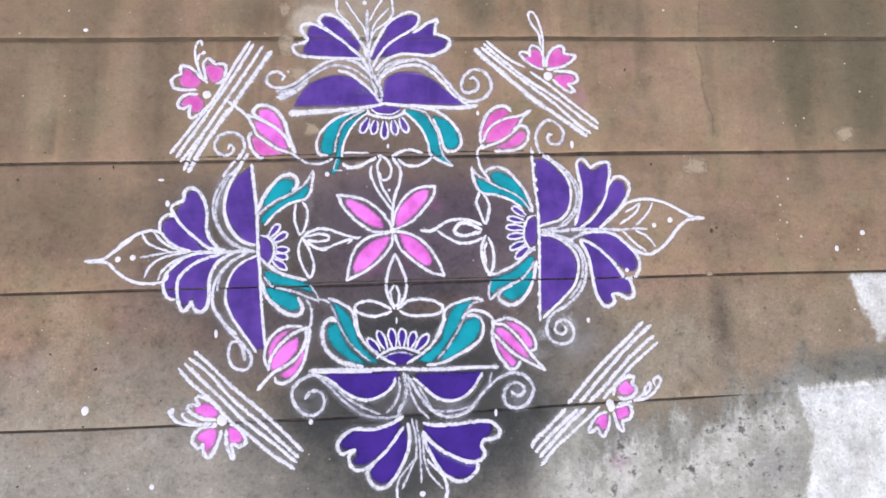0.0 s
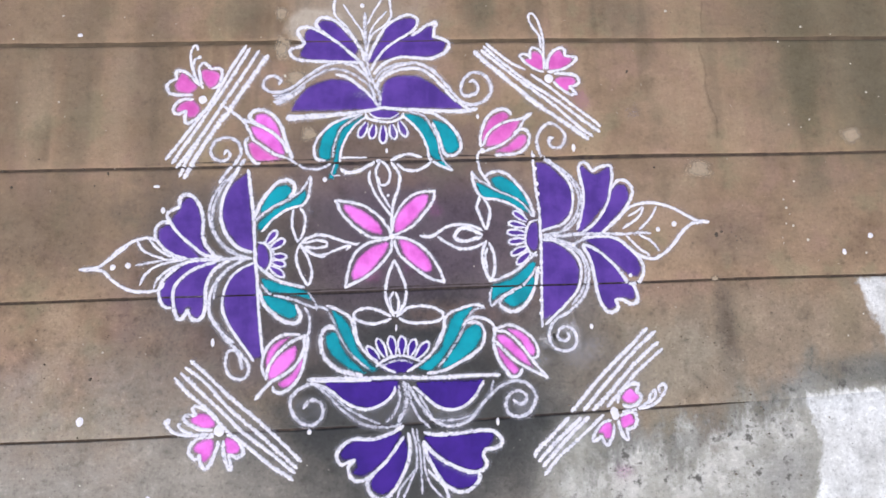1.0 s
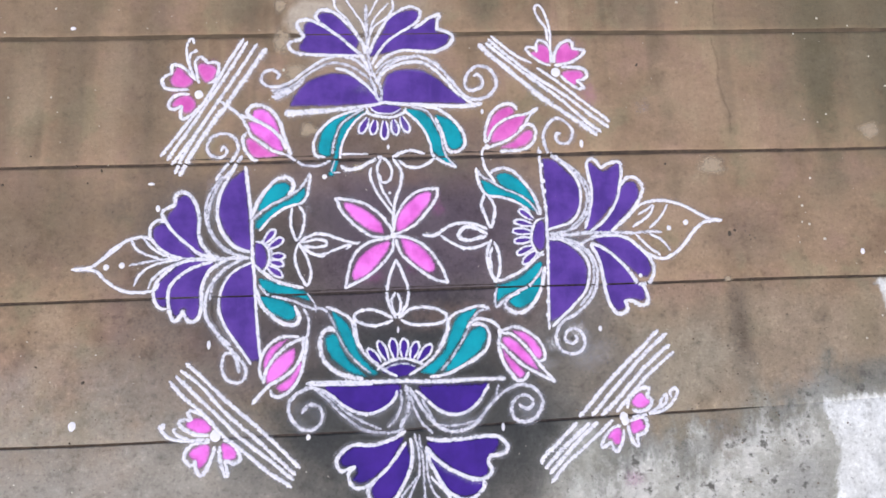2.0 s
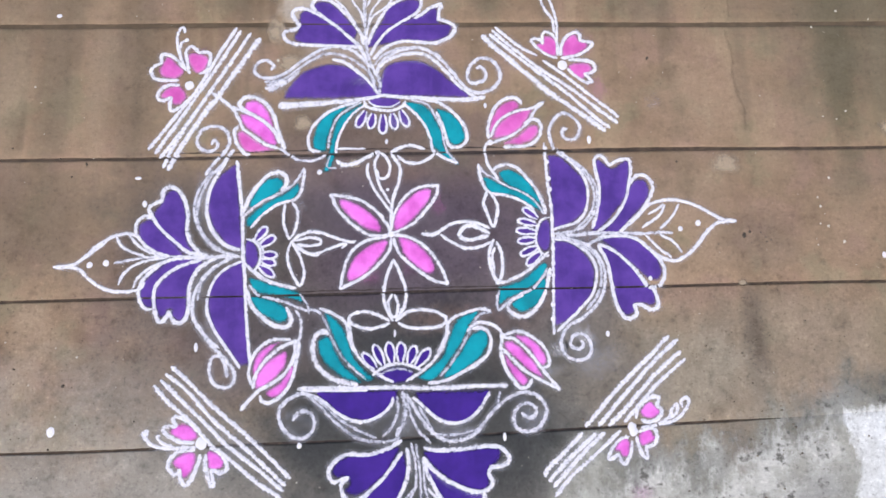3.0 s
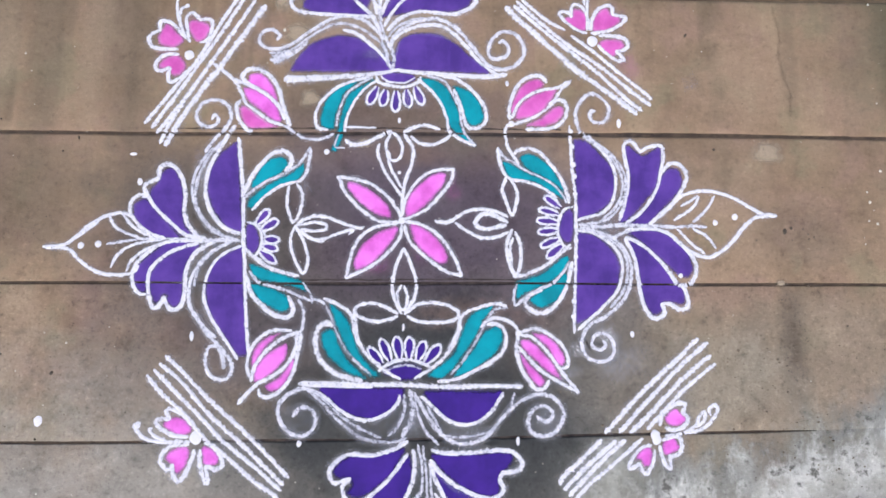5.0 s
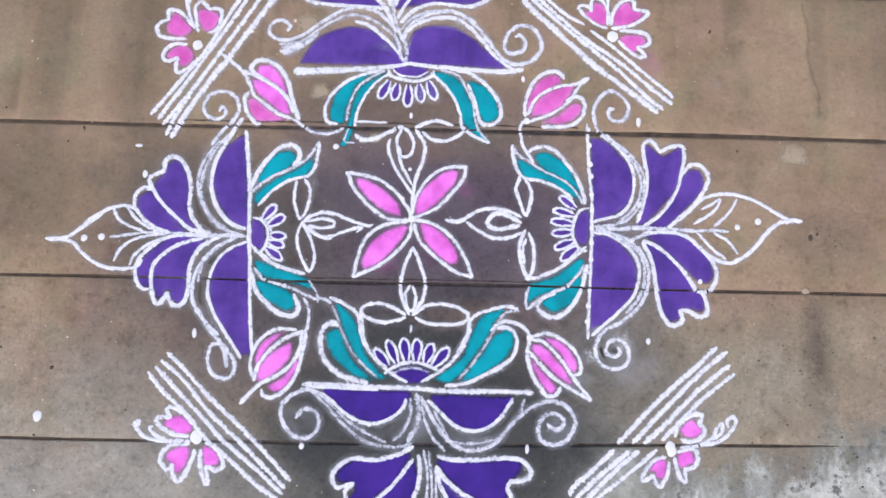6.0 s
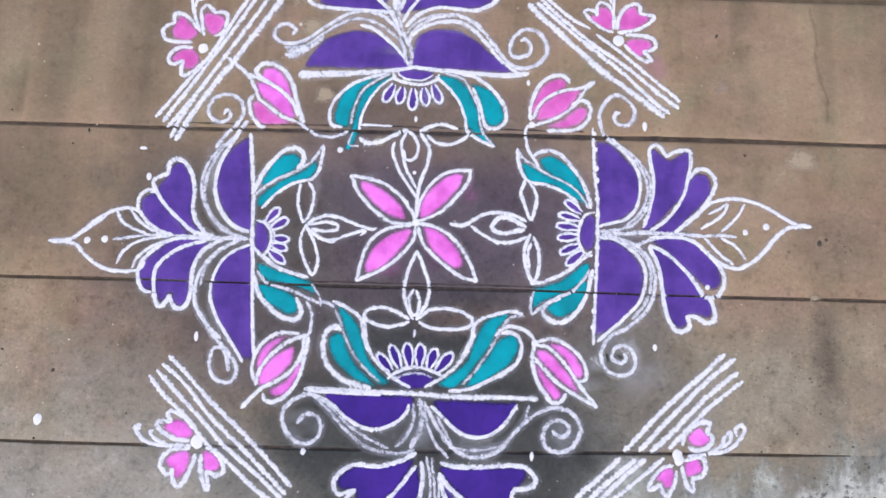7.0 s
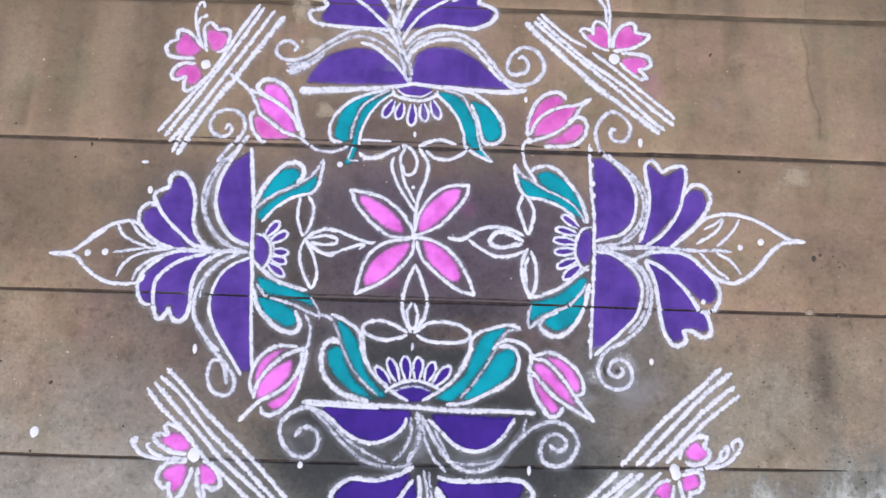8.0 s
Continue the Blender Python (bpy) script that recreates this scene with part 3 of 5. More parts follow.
def scatter(name, label, material, spots, low, high):
    """Countless tiny crumbs as one mesh."""
    bm = bmesh.new()
    for x, y in spots:
        r, turn = random.uniform(low, high), random.uniform(0, 6)
        top = bm.verts.new((x, y, r * 0.7))
        ring = [bm.verts.new((x + r * random.uniform(0.6, 1.2) * math.cos(turn + i * math.tau / 6), y + r * random.uniform(0.5, 1.0) * math.sin(turn + i * math.tau / 6), 0)) for i in range(6)]
        for i in range(6):
            bm.faces.new((top, ring[i], ring[(i + 1) % 6]))
    tagged(new(name, mesh_of(name, bm, material)), label, "dirt", kind="stuff")


m = motif("lotus_motif", -11, 430, "rangoli lotus arm with purple petals and teal leaves, chalked on concrete")
stroke(m, "bar", 10, [(-228, -17), (-151, -13), (-82, -9), (-23, -1), (0, 4), (24, 1), (112, -5), (177, -8), (224, -3)])
stroke(m, "bar", 9, [(-225, -21), (-175, -18), (-117, -13)])
p = fill(m, "half_petal", purple, [(-212, 2), (-212, 2), (-201, 23), (-173, 55), (-128, 72), (-87, 68), (-46, 46), (-17, 19), (-13, 3), (-13, 3)])
stroke(p, "outline", 8, [(-113, 88), (-87, 82), (-64, 65), (-40, 43), (-20, 19), (-14, 6)])
stroke(m, "scroll", 8, [(-246, 63), (-241, 75), (-255, 86), (-273, 82), (-282, 64), (-272, 50), (-248, 45), (-218, 54), (-192, 74), (-166, 93), (-134, 112), (-101, 118), (-69, 109), (-46, 90), (-28, 68)])
stroke(m, "line", 8, [(-256, 29), (-241, 33), (-215, 44), (-186, 66), (-157, 87), (-125, 101), (-93, 98), (-63, 84), (-34, 59), (-18, 34)])
stroke(m, "line", 10, [(-251, 15), (-230, 26), (-206, 41), (-183, 63)])
stroke(m, "line", 9, [(-260, 37), (-238, 37), (-221, 43)])
p = fill(m, "half_petal", purple, [(-4, 6), (-4, 6), (-3, 37), (10, 68), (37, 78), (84, 77), (120, 58), (143, 36), (169, 14), (182, 2), (182, 2)])
stroke(p, "outline", 8, [(-11, 68), (13, 87), (49, 100), (85, 100), (114, 83), (143, 52), (166, 24), (190, 5), (208, -9)])
stroke(m, "scroll", 9, [(-17, 49), (-7, 77), (19, 99), (49, 111), (85, 113), (118, 96), (144, 67), (167, 36), (184, 17), (205, 8), (229, 11), (250, 26), (259, 48), (249, 76), (228, 88), (207, 85), (192, 70), (186, 48), (190, 33), (208, 31), (224, 39), (227, 54), (216, 68), (206, 64)])
stroke(m, "line", 7, [(-21, 73), (-1, 96), (32, 112), (55, 116)])
stroke(m, "stem", 9, [(-9, 3), (-8, 31), (-17, 56), (-31, 84), (-37, 118), (-39, 156), (-40, 187), (-40, 245)])
stroke(m, "stem", 7, [(-20, 12), (-23, 37), (-34, 68)])
p = fill(m, "petal", purple, [(-192, 138), (-186, 156), (-181, 172), (-182, 184), (-174, 200), (-151, 194), (-125, 178), (-92, 149), (-69, 127), (-54, 119), (-54, 119), (-93, 123), (-134, 126), (-169, 128)])
stroke(p, "outline", 9, [(-54, 118), (-93, 119), (-134, 121), (-169, 123), (-201, 126), (-217, 138), (-216, 153), (-195, 159), (-184, 168), (-184, 168), (-192, 178), (-201, 194), (-194, 206), (-172, 208), (-145, 195), (-119, 178), (-92, 156), (-69, 134), (-51, 115), (-34, 81)])
p = fill(m, "petal", purple, [(-148, 216), (-142, 222), (-128, 222), (-110, 213), (-86, 184), (-63, 156), (-66, 140), (-66, 140), (-92, 162), (-122, 184), (-145, 203)])
stroke(p, "outline", 9, [(-121, 179), (-145, 200), (-158, 216), (-151, 229), (-136, 233), (-116, 227), (-95, 210), (-74, 187), (-60, 165), (-48, 146), (-42, 121)])
p = fill(m, "petal", purple, [(-31, 118), (-31, 118), (-15, 149), (3, 181), (12, 206), (33, 219), (64, 227), (79, 221), (75, 203), (57, 187), (27, 168), (-1, 146), (-22, 121), (-22, 121)])
stroke(p, "outline", 8, [(-34, 121), (-24, 149), (-6, 184), (15, 213), (46, 233), (67, 238), (85, 229), (84, 210), (70, 194), (39, 175), (8, 152), (-16, 121), (-28, 96)])
p = fill(m, "petal", purple, [(-10, 123), (-10, 123), (14, 152), (51, 175), (93, 191), (117, 206), (120, 184), (126, 171), (149, 165), (143, 146), (119, 135), (80, 132), (38, 134), (8, 127), (8, 127)])
stroke(p, "outline", 9, [(70, 184), (87, 194), (102, 206), (121, 216), (131, 216), (126, 200), (124, 181), (124, 181), (144, 176), (160, 165), (155, 146), (137, 133), (109, 125), (74, 129), (38, 129), (5, 115), (-22, 87)])
stroke(m, "leaf_outline", 6, [(-60, 165), (-83, 206), (-107, 232), (-114, 251), (-111, 283), (-91, 319), (-67, 341), (-44, 361)])
stroke(m, "leaf_outline", 6, [(-39, 143), (-24, 187), (9, 213), (22, 235), (22, 258), (17, 290), (-1, 319), (-25, 342), (-44, 361)])
stroke(m, "leaf_vein", 5, [(-92, 267), (-71, 232), (-50, 200), (-42, 175)])
stroke(m, "leaf_vein", 5, [(13, 248), (-8, 226), (-24, 203), (-33, 175)])
stroke(m, "leaf_vein", 5, [(4, 283), (-20, 245), (-35, 213)])
dab(m, "dot", (-46, 263), 6)
stroke(m, "bar", 15, [(-229, -19), (-215, -18), (-198, -17)])
stroke(m, "scroll", 13, [(-258, 22), (-238, 27), (-216, 40)])
p = fill(m, "seed_head", purple, [(-26, -11), (3, -7), (31, -11), (24, -17), (3, -20), (-18, -17)])
stroke(p, "outline", 5, [(-33, -9), (-24, -18), (-3, -23), (18, -22), (36, -12)])
stroke(p, "outline", 7, [(-44, -9), (-35, -23), (-6, -31), (23, -30), (44, -19), (47, -10)])
seed_petal(m, purple, (-40, -32), (-59, -70), 18)
seed_petal(m, purple, (-23, -38), (-30, -73), 18)
seed_petal(m, purple, (-2, -40), (-3, -85), 18)
seed_petal(m, purple, (18, -38), (24, -75), 18)
seed_petal(m, purple, (36, -31), (52, -69), 18)
p = fill(m, "leaf", teal, [(44, -13), (44, -13), (70, -16), (94, -25), (114, -56), (125, -87), (130, -117), (158, -153), (158, -153), (132, -138), (109, -117), (101, -98), (90, -68), (70, -40), (50, -22), (50, -22)])
stroke(p, "outline", 7, [(41, -14), (70, -40), (90, -68), (101, -98), (106, -123), (132, -141), (160, -153)])
stroke(m, "line", 6, [(59, -7), (94, -18), (111, -44), (125, -74), (130, -105), (138, -129), (159, -153)])
p = fill(m, "leaf", teal, [(114, -29), (114, -29), (141, -38), (164, -60), (175, -87), (168, -105), (148, -108), (134, -81), (123, -50), (123, -50)])
stroke(p, "outline", 8, [(83, -5), (118, -13), (153, -38), (175, -69), (180, -99), (168, -114), (147, -116), (138, -105), (128, -68), (114, -35)])
p = fill(m, "leaf", teal, [(-70, -16), (-70, -16), (-98, -26), (-122, -40), (-141, -62), (-150, -88), (-151, -109), (-143, -120), (-127, -120), (-127, -120), (-123, -95), (-114, -65), (-101, -39)])
stroke(p, "outline", 7, [(-57, -11), (-90, -21), (-122, -35), (-149, -60), (-162, -84), (-163, -107), (-156, -120), (-137, -123)])
p = fill(m, "leaf", teal, [(-47, -17), (-47, -17), (-69, -29), (-97, -47), (-107, -73), (-114, -99), (-118, -124), (-123, -150), (-129, -165), (-129, -165), (-119, -162), (-110, -137), (-107, -116), (-99, -86), (-84, -60), (-64, -37)])
stroke(p, "outline", 6, [(-37, -15), (-64, -35), (-84, -60), (-97, -86), (-103, -111), (-104, -132)])
stroke(m, "line", 6, [(-49, -11), (-73, -25), (-97, -43), (-110, -65), (-118, -91), (-121, -116)])
stroke(m, "line", 5, [(-116, -131), (-123, -156), (-103, -160)])
dab(m, "dot", (-139, -168), 6)

m = motif("lotus_motif", -311, 85, "rangoli lotus arm with purple petals and dotted leaf tip")
stroke(m, "bar", 8, [(-15, 205), (-8, 147), (-1, 89), (1, 50), (3, -1), (7, -45), (11, -113), (15, -162), (21, -220)])
p = fill(m, "half_petal", purple, [(-18, 192), (-18, 192), (-11, 114), (-2, 17), (-2, 17), (-28, 27), (-54, 58), (-68, 96), (-66, 135), (-46, 170), (-46, 170)])
stroke(p, "outline", 9, [(-22, 230), (-37, 206), (-55, 173), (-70, 138), (-75, 99), (-68, 67), (-49, 35), (-25, 18), (-3, 11)])
stroke(m, "line", 8, [(-37, 206), (-70, 167), (-88, 129), (-95, 93), (-87, 58), (-65, 26), (-37, 8)])
stroke(m, "line", 7, [(-65, 183), (-92, 142), (-101, 106), (-96, 71), (-74, 33), (-46, 10), (-12, 0)])
stroke(m, "scroll", 8, [(-70, 240), (-64, 250), (-56, 242), (-62, 229), (-81, 227), (-96, 237), (-100, 255), (-90, 273), (-71, 281), (-49, 278), (-34, 263), (-32, 243), (-42, 222), (-61, 202), (-80, 173)])
p = fill(m, "half_petal", purple, [(-1, -16), (-1, -16), (4, -76), (10, -150), (18, -220), (18, -220), (3, -223), (3, -223), (-24, -185), (-55, -136), (-62, -99), (-57, -62), (-39, -37), (-39, -37)])
stroke(p, "outline", 7, [(1, -13), (-27, -25), (-51, -46), (-66, -80), (-68, -111), (-58, -142), (-37, -176), (-15, -207), (2, -233)])
stroke(m, "line", 7, [(-33, -9), (-57, -27), (-81, -55), (-88, -92)])
stroke(m, "scroll", 8, [(-15, -3), (-45, -18), (-69, -37), (-90, -67), (-98, -101), (-92, -135), (-67, -169), (-42, -191)])
stroke(m, "scroll", 8, [(-85, -142), (-63, -178), (-40, -201), (-25, -217), (-10, -239), (-13, -263), (-28, -270), (-48, -262), (-58, -244), (-59, -222), (-53, -209), (-40, -207), (-29, -223), (-23, -250)])
p = fill(m, "petal", purple, [(-180, 92), (-165, 111), (-159, 130), (-144, 139), (-131, 123), (-121, 91), (-119, 52), (-114, 24), (-95, 3), (-95, 3), (-126, 18), (-157, 47), (-173, 69)])
stroke(p, "outline", 9, [(-76, -2), (-101, 21), (-114, 52), (-114, 91), (-123, 123), (-144, 147), (-165, 143), (-166, 120), (-166, 120), (-186, 112), (-195, 102), (-185, 82), (-169, 60), (-138, 31), (-107, 8), (-67, -1)])
p = fill(m, "petal", purple, [(-200, 73), (-209, 61), (-205, 42), (-190, 22), (-165, 8), (-125, 2), (-125, 2), (-150, 31), (-176, 60), (-188, 76)])
stroke(p, "outline", 8, [(-185, 82), (-204, 86), (-219, 70), (-217, 48), (-199, 26), (-174, 9), (-149, 1)])
p = fill(m, "petal", purple, [(-101, -7), (-101, -7), (-143, -10), (-179, -37), (-199, -62), (-201, -83), (-192, -100), (-180, -102), (-180, -102), (-179, -65), (-160, -38), (-131, -18), (-131, -18)])
stroke(p, "outline", 8, [(-67, -4), (-113, -4), (-155, -10), (-188, -34), (-205, -58), (-207, -83), (-195, -105), (-179, -108)])
p = fill(m, "petal", purple, [(-85, -11), (-85, -11), (-124, -26), (-154, -47), (-170, -71), (-171, -96), (-161, -121), (-152, -115), (-143, -106), (-133, -122), (-122, -128), (-113, -110), (-112, -73), (-106, -48), (-106, -48)])
stroke(p, "outline", 9, [(-82, -8), (-125, -20), (-157, -41), (-175, -65), (-176, -96), (-167, -130), (-155, -132), (-145, -114), (-145, -114), (-134, -134), (-119, -137), (-107, -116), (-106, -85), (-105, -61), (-91, -30), (-67, -12), (-34, 3)])
stroke(m, "stem", 9, [(-3, -3), (-33, -2), (-64, -3), (-95, -1)])
stroke(m, "stem", 6, [(-95, -1), (-156, 0), (-198, -1), (-261, -11)])
stroke(m, "leaf_outline", 7, [(-383, -17), (-354, -15), (-330, -6), (-301, 22), (-266, 44), (-236, 50), (-211, 43)])
stroke(m, "leaf_outline", 6, [(-330, -6), (-307, 11), (-278, 34)])
stroke(m, "leaf_outline", 7, [(-383, -17), (-335, -21), (-310, -43), (-280, -63), (-250, -71), (-208, -67), (-196, -52)])
stroke(m, "leaf_vein", 6, [(-260, 46), (-247, 24), (-222, 10), (-198, 2)])
stroke(m, "leaf_vein", 6, [(-233, 47), (-211, 23), (-180, 6), (-156, 0)])
stroke(m, "leaf_vein", 6, [(-250, -57), (-239, -33), (-216, -15), (-186, -6), (-155, -3)])
stroke(m, "leaf_vein", 6, [(-220, -64), (-209, -40), (-185, -22), (-155, -7)])
dab(m, "dot", (-310, -14), 7)
dab(m, "dot", (-277, -11), 7)
p = fill(m, "seed_head", purple, [(13, 25), (22, 21), (29, 4), (28, -14), (20, -26), (13, -17)])
stroke(p, "outline", 6, [(8, 34), (28, 27), (39, 5), (36, -20), (22, -36)])
stroke(m, "line", 6, [(21, 37), (40, 18), (45, 2), (42, -17)])
seed_petal(m, purple, (28, 31), (51, 59), 16)
seed_petal(m, purple, (37, 18), (70, 39), 16)
seed_petal(m, purple, (42, 0), (73, -1), 16)
seed_petal(m, purple, (40, -11), (71, -20), 15)
seed_petal(m, purple, (36, -23), (69, -46), 16)
p = fill(m, "leaf", teal, [(15, 106), (15, 106), (24, 127), (42, 153), (63, 164), (82, 160), (83, 146), (71, 135), (44, 120), (22, 102), (22, 102)])
stroke(p, "outline", 9, [(0, 91), (12, 119), (30, 148), (53, 172), (76, 177), (90, 167), (90, 150), (79, 137)])
p = fill(m, "leaf", teal, [(9, 65), (9, 65), (12, 78), (30, 95), (61, 116), (88, 130), (115, 151), (115, 151), (116, 135), (101, 118), (73, 108), (47, 91), (28, 70), (19, 60), (19, 60)])
stroke(p, "outline", 7, [(17, 57), (39, 83), (66, 104), (89, 113), (109, 118), (122, 135), (127, 160), (129, 185)])
stroke(m, "line", 7, [(1, 81), (18, 98), (45, 116), (76, 131), (103, 149), (121, 172), (128, 187)])
p = fill(m, "leaf", teal, [(18, -50), (18, -50), (37, -55), (67, -65), (97, -74), (119, -84), (126, -100), (126, -100), (102, -91), (73, -83), (43, -80), (26, -70), (26, -70)])
stroke(p, "outline", 8, [(7, -17), (23, -33), (50, -53), (80, -64), (114, -72)])
stroke(m, "line", 7, [(17, -62), (35, -83), (65, -92), (95, -101), (121, -113), (140, -120)])
stroke(m, "line", 6, [(121, -84), (137, -106), (141, -126)])
p = fill(m, "leaf", teal, [(19, -85), (19, -85), (31, -108), (51, -125), (77, -139), (93, -136), (96, -122), (87, -110), (61, -96), (36, -89), (36, -89)])
stroke(p, "outline", 9, [(11, -71), (25, -108), (47, -132), (74, -149), (94, -151), (104, -138), (101, -124), (93, -110)])

m = motif("lotus_motif", 347, 116, "rangoli lotus arm with purple petals and outlined leaf with two dots")
stroke(m, "bar", 6, [(-9, 205), (-7, 155), (-5, 103), (0, 64), (0, 13), (-1, -44), (-3, -101), (-6, -151), (-8, -212)])
for i in range(13):
    y = 196 - 31 * i - random.uniform(0, 12)
    dab(m, "pearl", (-0.00022 * (y - 20) ** 2, y), random.uniform(4.6, 6.2))
p = fill(m, "half_petal", purple, [(2, 172), (2, 172), (24, 168), (46, 148), (70, 121), (78, 89), (70, 57), (43, 31), (7, 16), (7, 16), (3, 71)])
stroke(p, "outline", 7, [(19, 191), (50, 161), (74, 128), (82, 95), (76, 56), (56, 28), (17, 16), (0, 10)])
stroke(m, "line", 7, [(25, 180), (67, 146), (92, 108), (94, 69), (79, 37), (55, 15)])
stroke(m, "line", 7, [(38, 173), (72, 148), (96, 115), (102, 85), (96, 53), (74, 21), (42, 7), (9, 1)])
stroke(m, "scroll", 8, [(45, 238), (35, 233), (35, 219), (49, 211), (66, 218), (72, 243), (56, 265), (33, 272), (13, 253), (4, 224), (14, 190), (28, 178), (55, 155)])
p = fill(m, "half_petal", purple, [(5, -16), (5, -16), (37, -23), (70, -52), (81, -84), (76, -121), (52, -152), (22, -179), (-1, -188), (-1, -188), (-1, -101)])
stroke(p, "outline", 7, [(3, -10), (34, -13), (65, -33), (86, -59), (90, -90), (79, -128), (52, -158), (19, -188), (-1, -206)])
stroke(m, "scroll", 8, [(9, -3), (59, -17), (90, -40), (107, -72), (106, -110), (90, -147), (57, -177), (25, -194), (8, -219), (9, -246), (24, -262), (49, -265), (67, -251), (67, -226), (52, -212), (33, -216), (27, -234), (41, -244), (52, -235), (48, -225)])
stroke(m, "line", 8, [(28, -10), (72, -30), (96, -56), (100, -91), (91, -128), (64, -162)])
p = fill(m, "petal", purple, [(108, 160), (118, 154), (137, 142), (157, 150), (173, 156), (171, 127), (159, 81), (134, 46), (103, 17), (90, 8), (90, 8), (105, 56), (113, 101), (108, 141)])
stroke(p, "outline", 8, [(87, 11), (102, 56), (108, 101), (102, 141), (102, 167), (116, 173), (134, 152), (134, 152), (154, 163), (177, 163), (179, 140), (173, 107), (161, 68), (133, 30), (99, 5)])
p = fill(m, "petal", purple, [(179, 100), (193, 114), (209, 110), (211, 83), (193, 58), (162, 26), (137, 1), (137, 1), (112, 4), (112, 4), (139, 29), (164, 68)])
stroke(p, "outline", 8, [(173, 107), (191, 126), (211, 127), (226, 106), (217, 77), (195, 48), (168, 23), (144, 0)])
p = fill(m, "petal", purple, [(105, -10), (105, -10), (156, -11), (187, -23), (218, -52), (228, -81), (221, -97), (202, -93), (178, -70), (141, -38), (141, -38)])
stroke(p, "outline", 9, [(98, -8), (150, -5), (182, -13), (212, -39), (233, -65), (237, -91), (226, -112), (203, -118), (191, -105), (171, -76), (135, -41), (98, -21)])
p = fill(m, "petal", purple, [(104, -24), (104, -24), (135, -44), (171, -80), (191, -109), (206, -125), (208, -150), (185, -146), (166, -149), (162, -167), (146, -170), (132, -142), (125, -91), (115, -53), (115, -53)])
stroke(p, "outline", 9, [(97, -24), (114, -59), (121, -104), (128, -148), (142, -176), (158, -183), (171, -171), (166, -155), (166, -155), (182, -154), (203, -165), (218, -156), (215, -131), (207, -118)])
dab(m, "dot", (206, -98), 5)
stroke(m, "stem", 9, [(3, 3), (41, -2), (86, 2), (137, 1), (202, -1)])
stroke(m, "stem", 7, [(202, -1), (234, 1), (263, -1)])
stroke(m, "stem", 9, [(3, -6), (41, -12), (72, -22), (98, -12), (124, -4)])
stroke(m, "leaf_outline", 7, [(164, 16), (192, 41), (219, 64), (266, 73), (311, 62), (348, 42), (374, 28), (406, 23)])
stroke(m, "leaf_outline", 8, [(406, 23), (366, 20), (338, 0), (317, -25), (289, -50), (262, -61), (230, -52), (200, -29)])
stroke(m, "leaf_vein", 6, [(211, 41), (231, 51), (247, 63)])
stroke(m, "leaf_vein", 6, [(196, 12), (234, 37), (250, 61)])
stroke(m, "leaf_vein", 6, [(235, 8), (263, 34), (281, 63)])
stroke(m, "leaf_vein", 6, [(234, -4), (259, -18), (280, -44)])
stroke(m, "leaf_vein", 6, [(202, -5), (232, -36), (256, -54)])
dab(m, "dot", (280, 8), 6)
dab(m, "dot", (320, 20), 7)
p = fill(m, "seed_head", purple, [(-10, 23), (-21, 23), (-29, 4), (-29, -15), (-21, -28), (-12, -22)])
stroke(p, "outline", 6, [(-5, 39), (-24, 31), (-35, 7), (-35, -21), (-21, -44), (-9, -44)])
seed_petal(m, purple, (-30, 36), (-63, 60), 15)
seed_petal(m, purple, (-34, 23), (-74, 33), 14)
seed_petal(m, purple, (-36, 7), (-79, 11), 15)
seed_petal(m, purple, (-35, -9), (-77, -13), 15)
seed_petal(m, purple, (-33, -25), (-72, -42), 15)
seed_petal(m, purple, (-25, -36), (-60, -65), 17)
p = fill(m, "leaf", teal, [(-108, 134), (-102, 141), (-86, 143), (-66, 133), (-46, 113), (-30, 89), (-17, 65), (-17, 65), (-42, 85), (-66, 100), (-94, 112)])
stroke(p, "outline", 8, [(-122, 144), (-114, 152), (-94, 157), (-70, 148), (-50, 126), (-30, 98), (-18, 69), (-13, 45)])
p = fill(m, "leaf", teal, [(-144, 128), (-144, 128), (-130, 123), (-102, 109), (-66, 96), (-37, 77), (-21, 55), (-21, 55), (-49, 68), (-74, 84), (-98, 91), (-126, 94), (-138, 106), (-138, 106)])
stroke(p, "outline", 7, [(-155, 159), (-152, 134), (-144, 110), (-130, 94), (-98, 89), (-65, 76), (-37, 56)])
stroke(m, "line", 6, [(-155, 159), (-142, 139), (-122, 127), (-102, 113), (-74, 100), (-46, 85), (-25, 61), (-17, 45)])
stroke(m, "bud_stem", 6, [(-129, 210), (-139, 197), (-139, 181), (-133, 156), (-120, 136), (-112, 123)])
p = fill(m, "leaf", teal, [(-119, -112), (-119, -112), (-86, -103), (-53, -85), (-24, -63), (-17, -67), (-17, -67), (-28, -92), (-53, -110), (-77, -123), (-102, -132), (-120, -145), (-120, -145)])
stroke(p, "outline", 7, [(-127, -102), (-102, -97), (-65, -81), (-36, -59), (-11, -37)])
stroke(m, "line", 7, [(-119, -116), (-125, -137), (-122, -157), (-102, -142), (-77, -127), (-48, -114), (-28, -92), (-15, -71)])
p = fill(m, "leaf", teal, [(-85, -140), (-69, -127), (-44, -113), (-26, -96), (-19, -108), (-30, -134), (-44, -151), (-69, -160), (-85, -154), (-92, -146)])
stroke(p, "outline", 9, [(-69, -127), (-94, -138), (-102, -155), (-89, -169), (-69, -172), (-48, -161), (-30, -138), (-17, -108), (-9, -71)])

m = motif("lotus_motif", 17, -199, "rangoli lotus arm with purple bowl petals and two scrolls", 0.9)
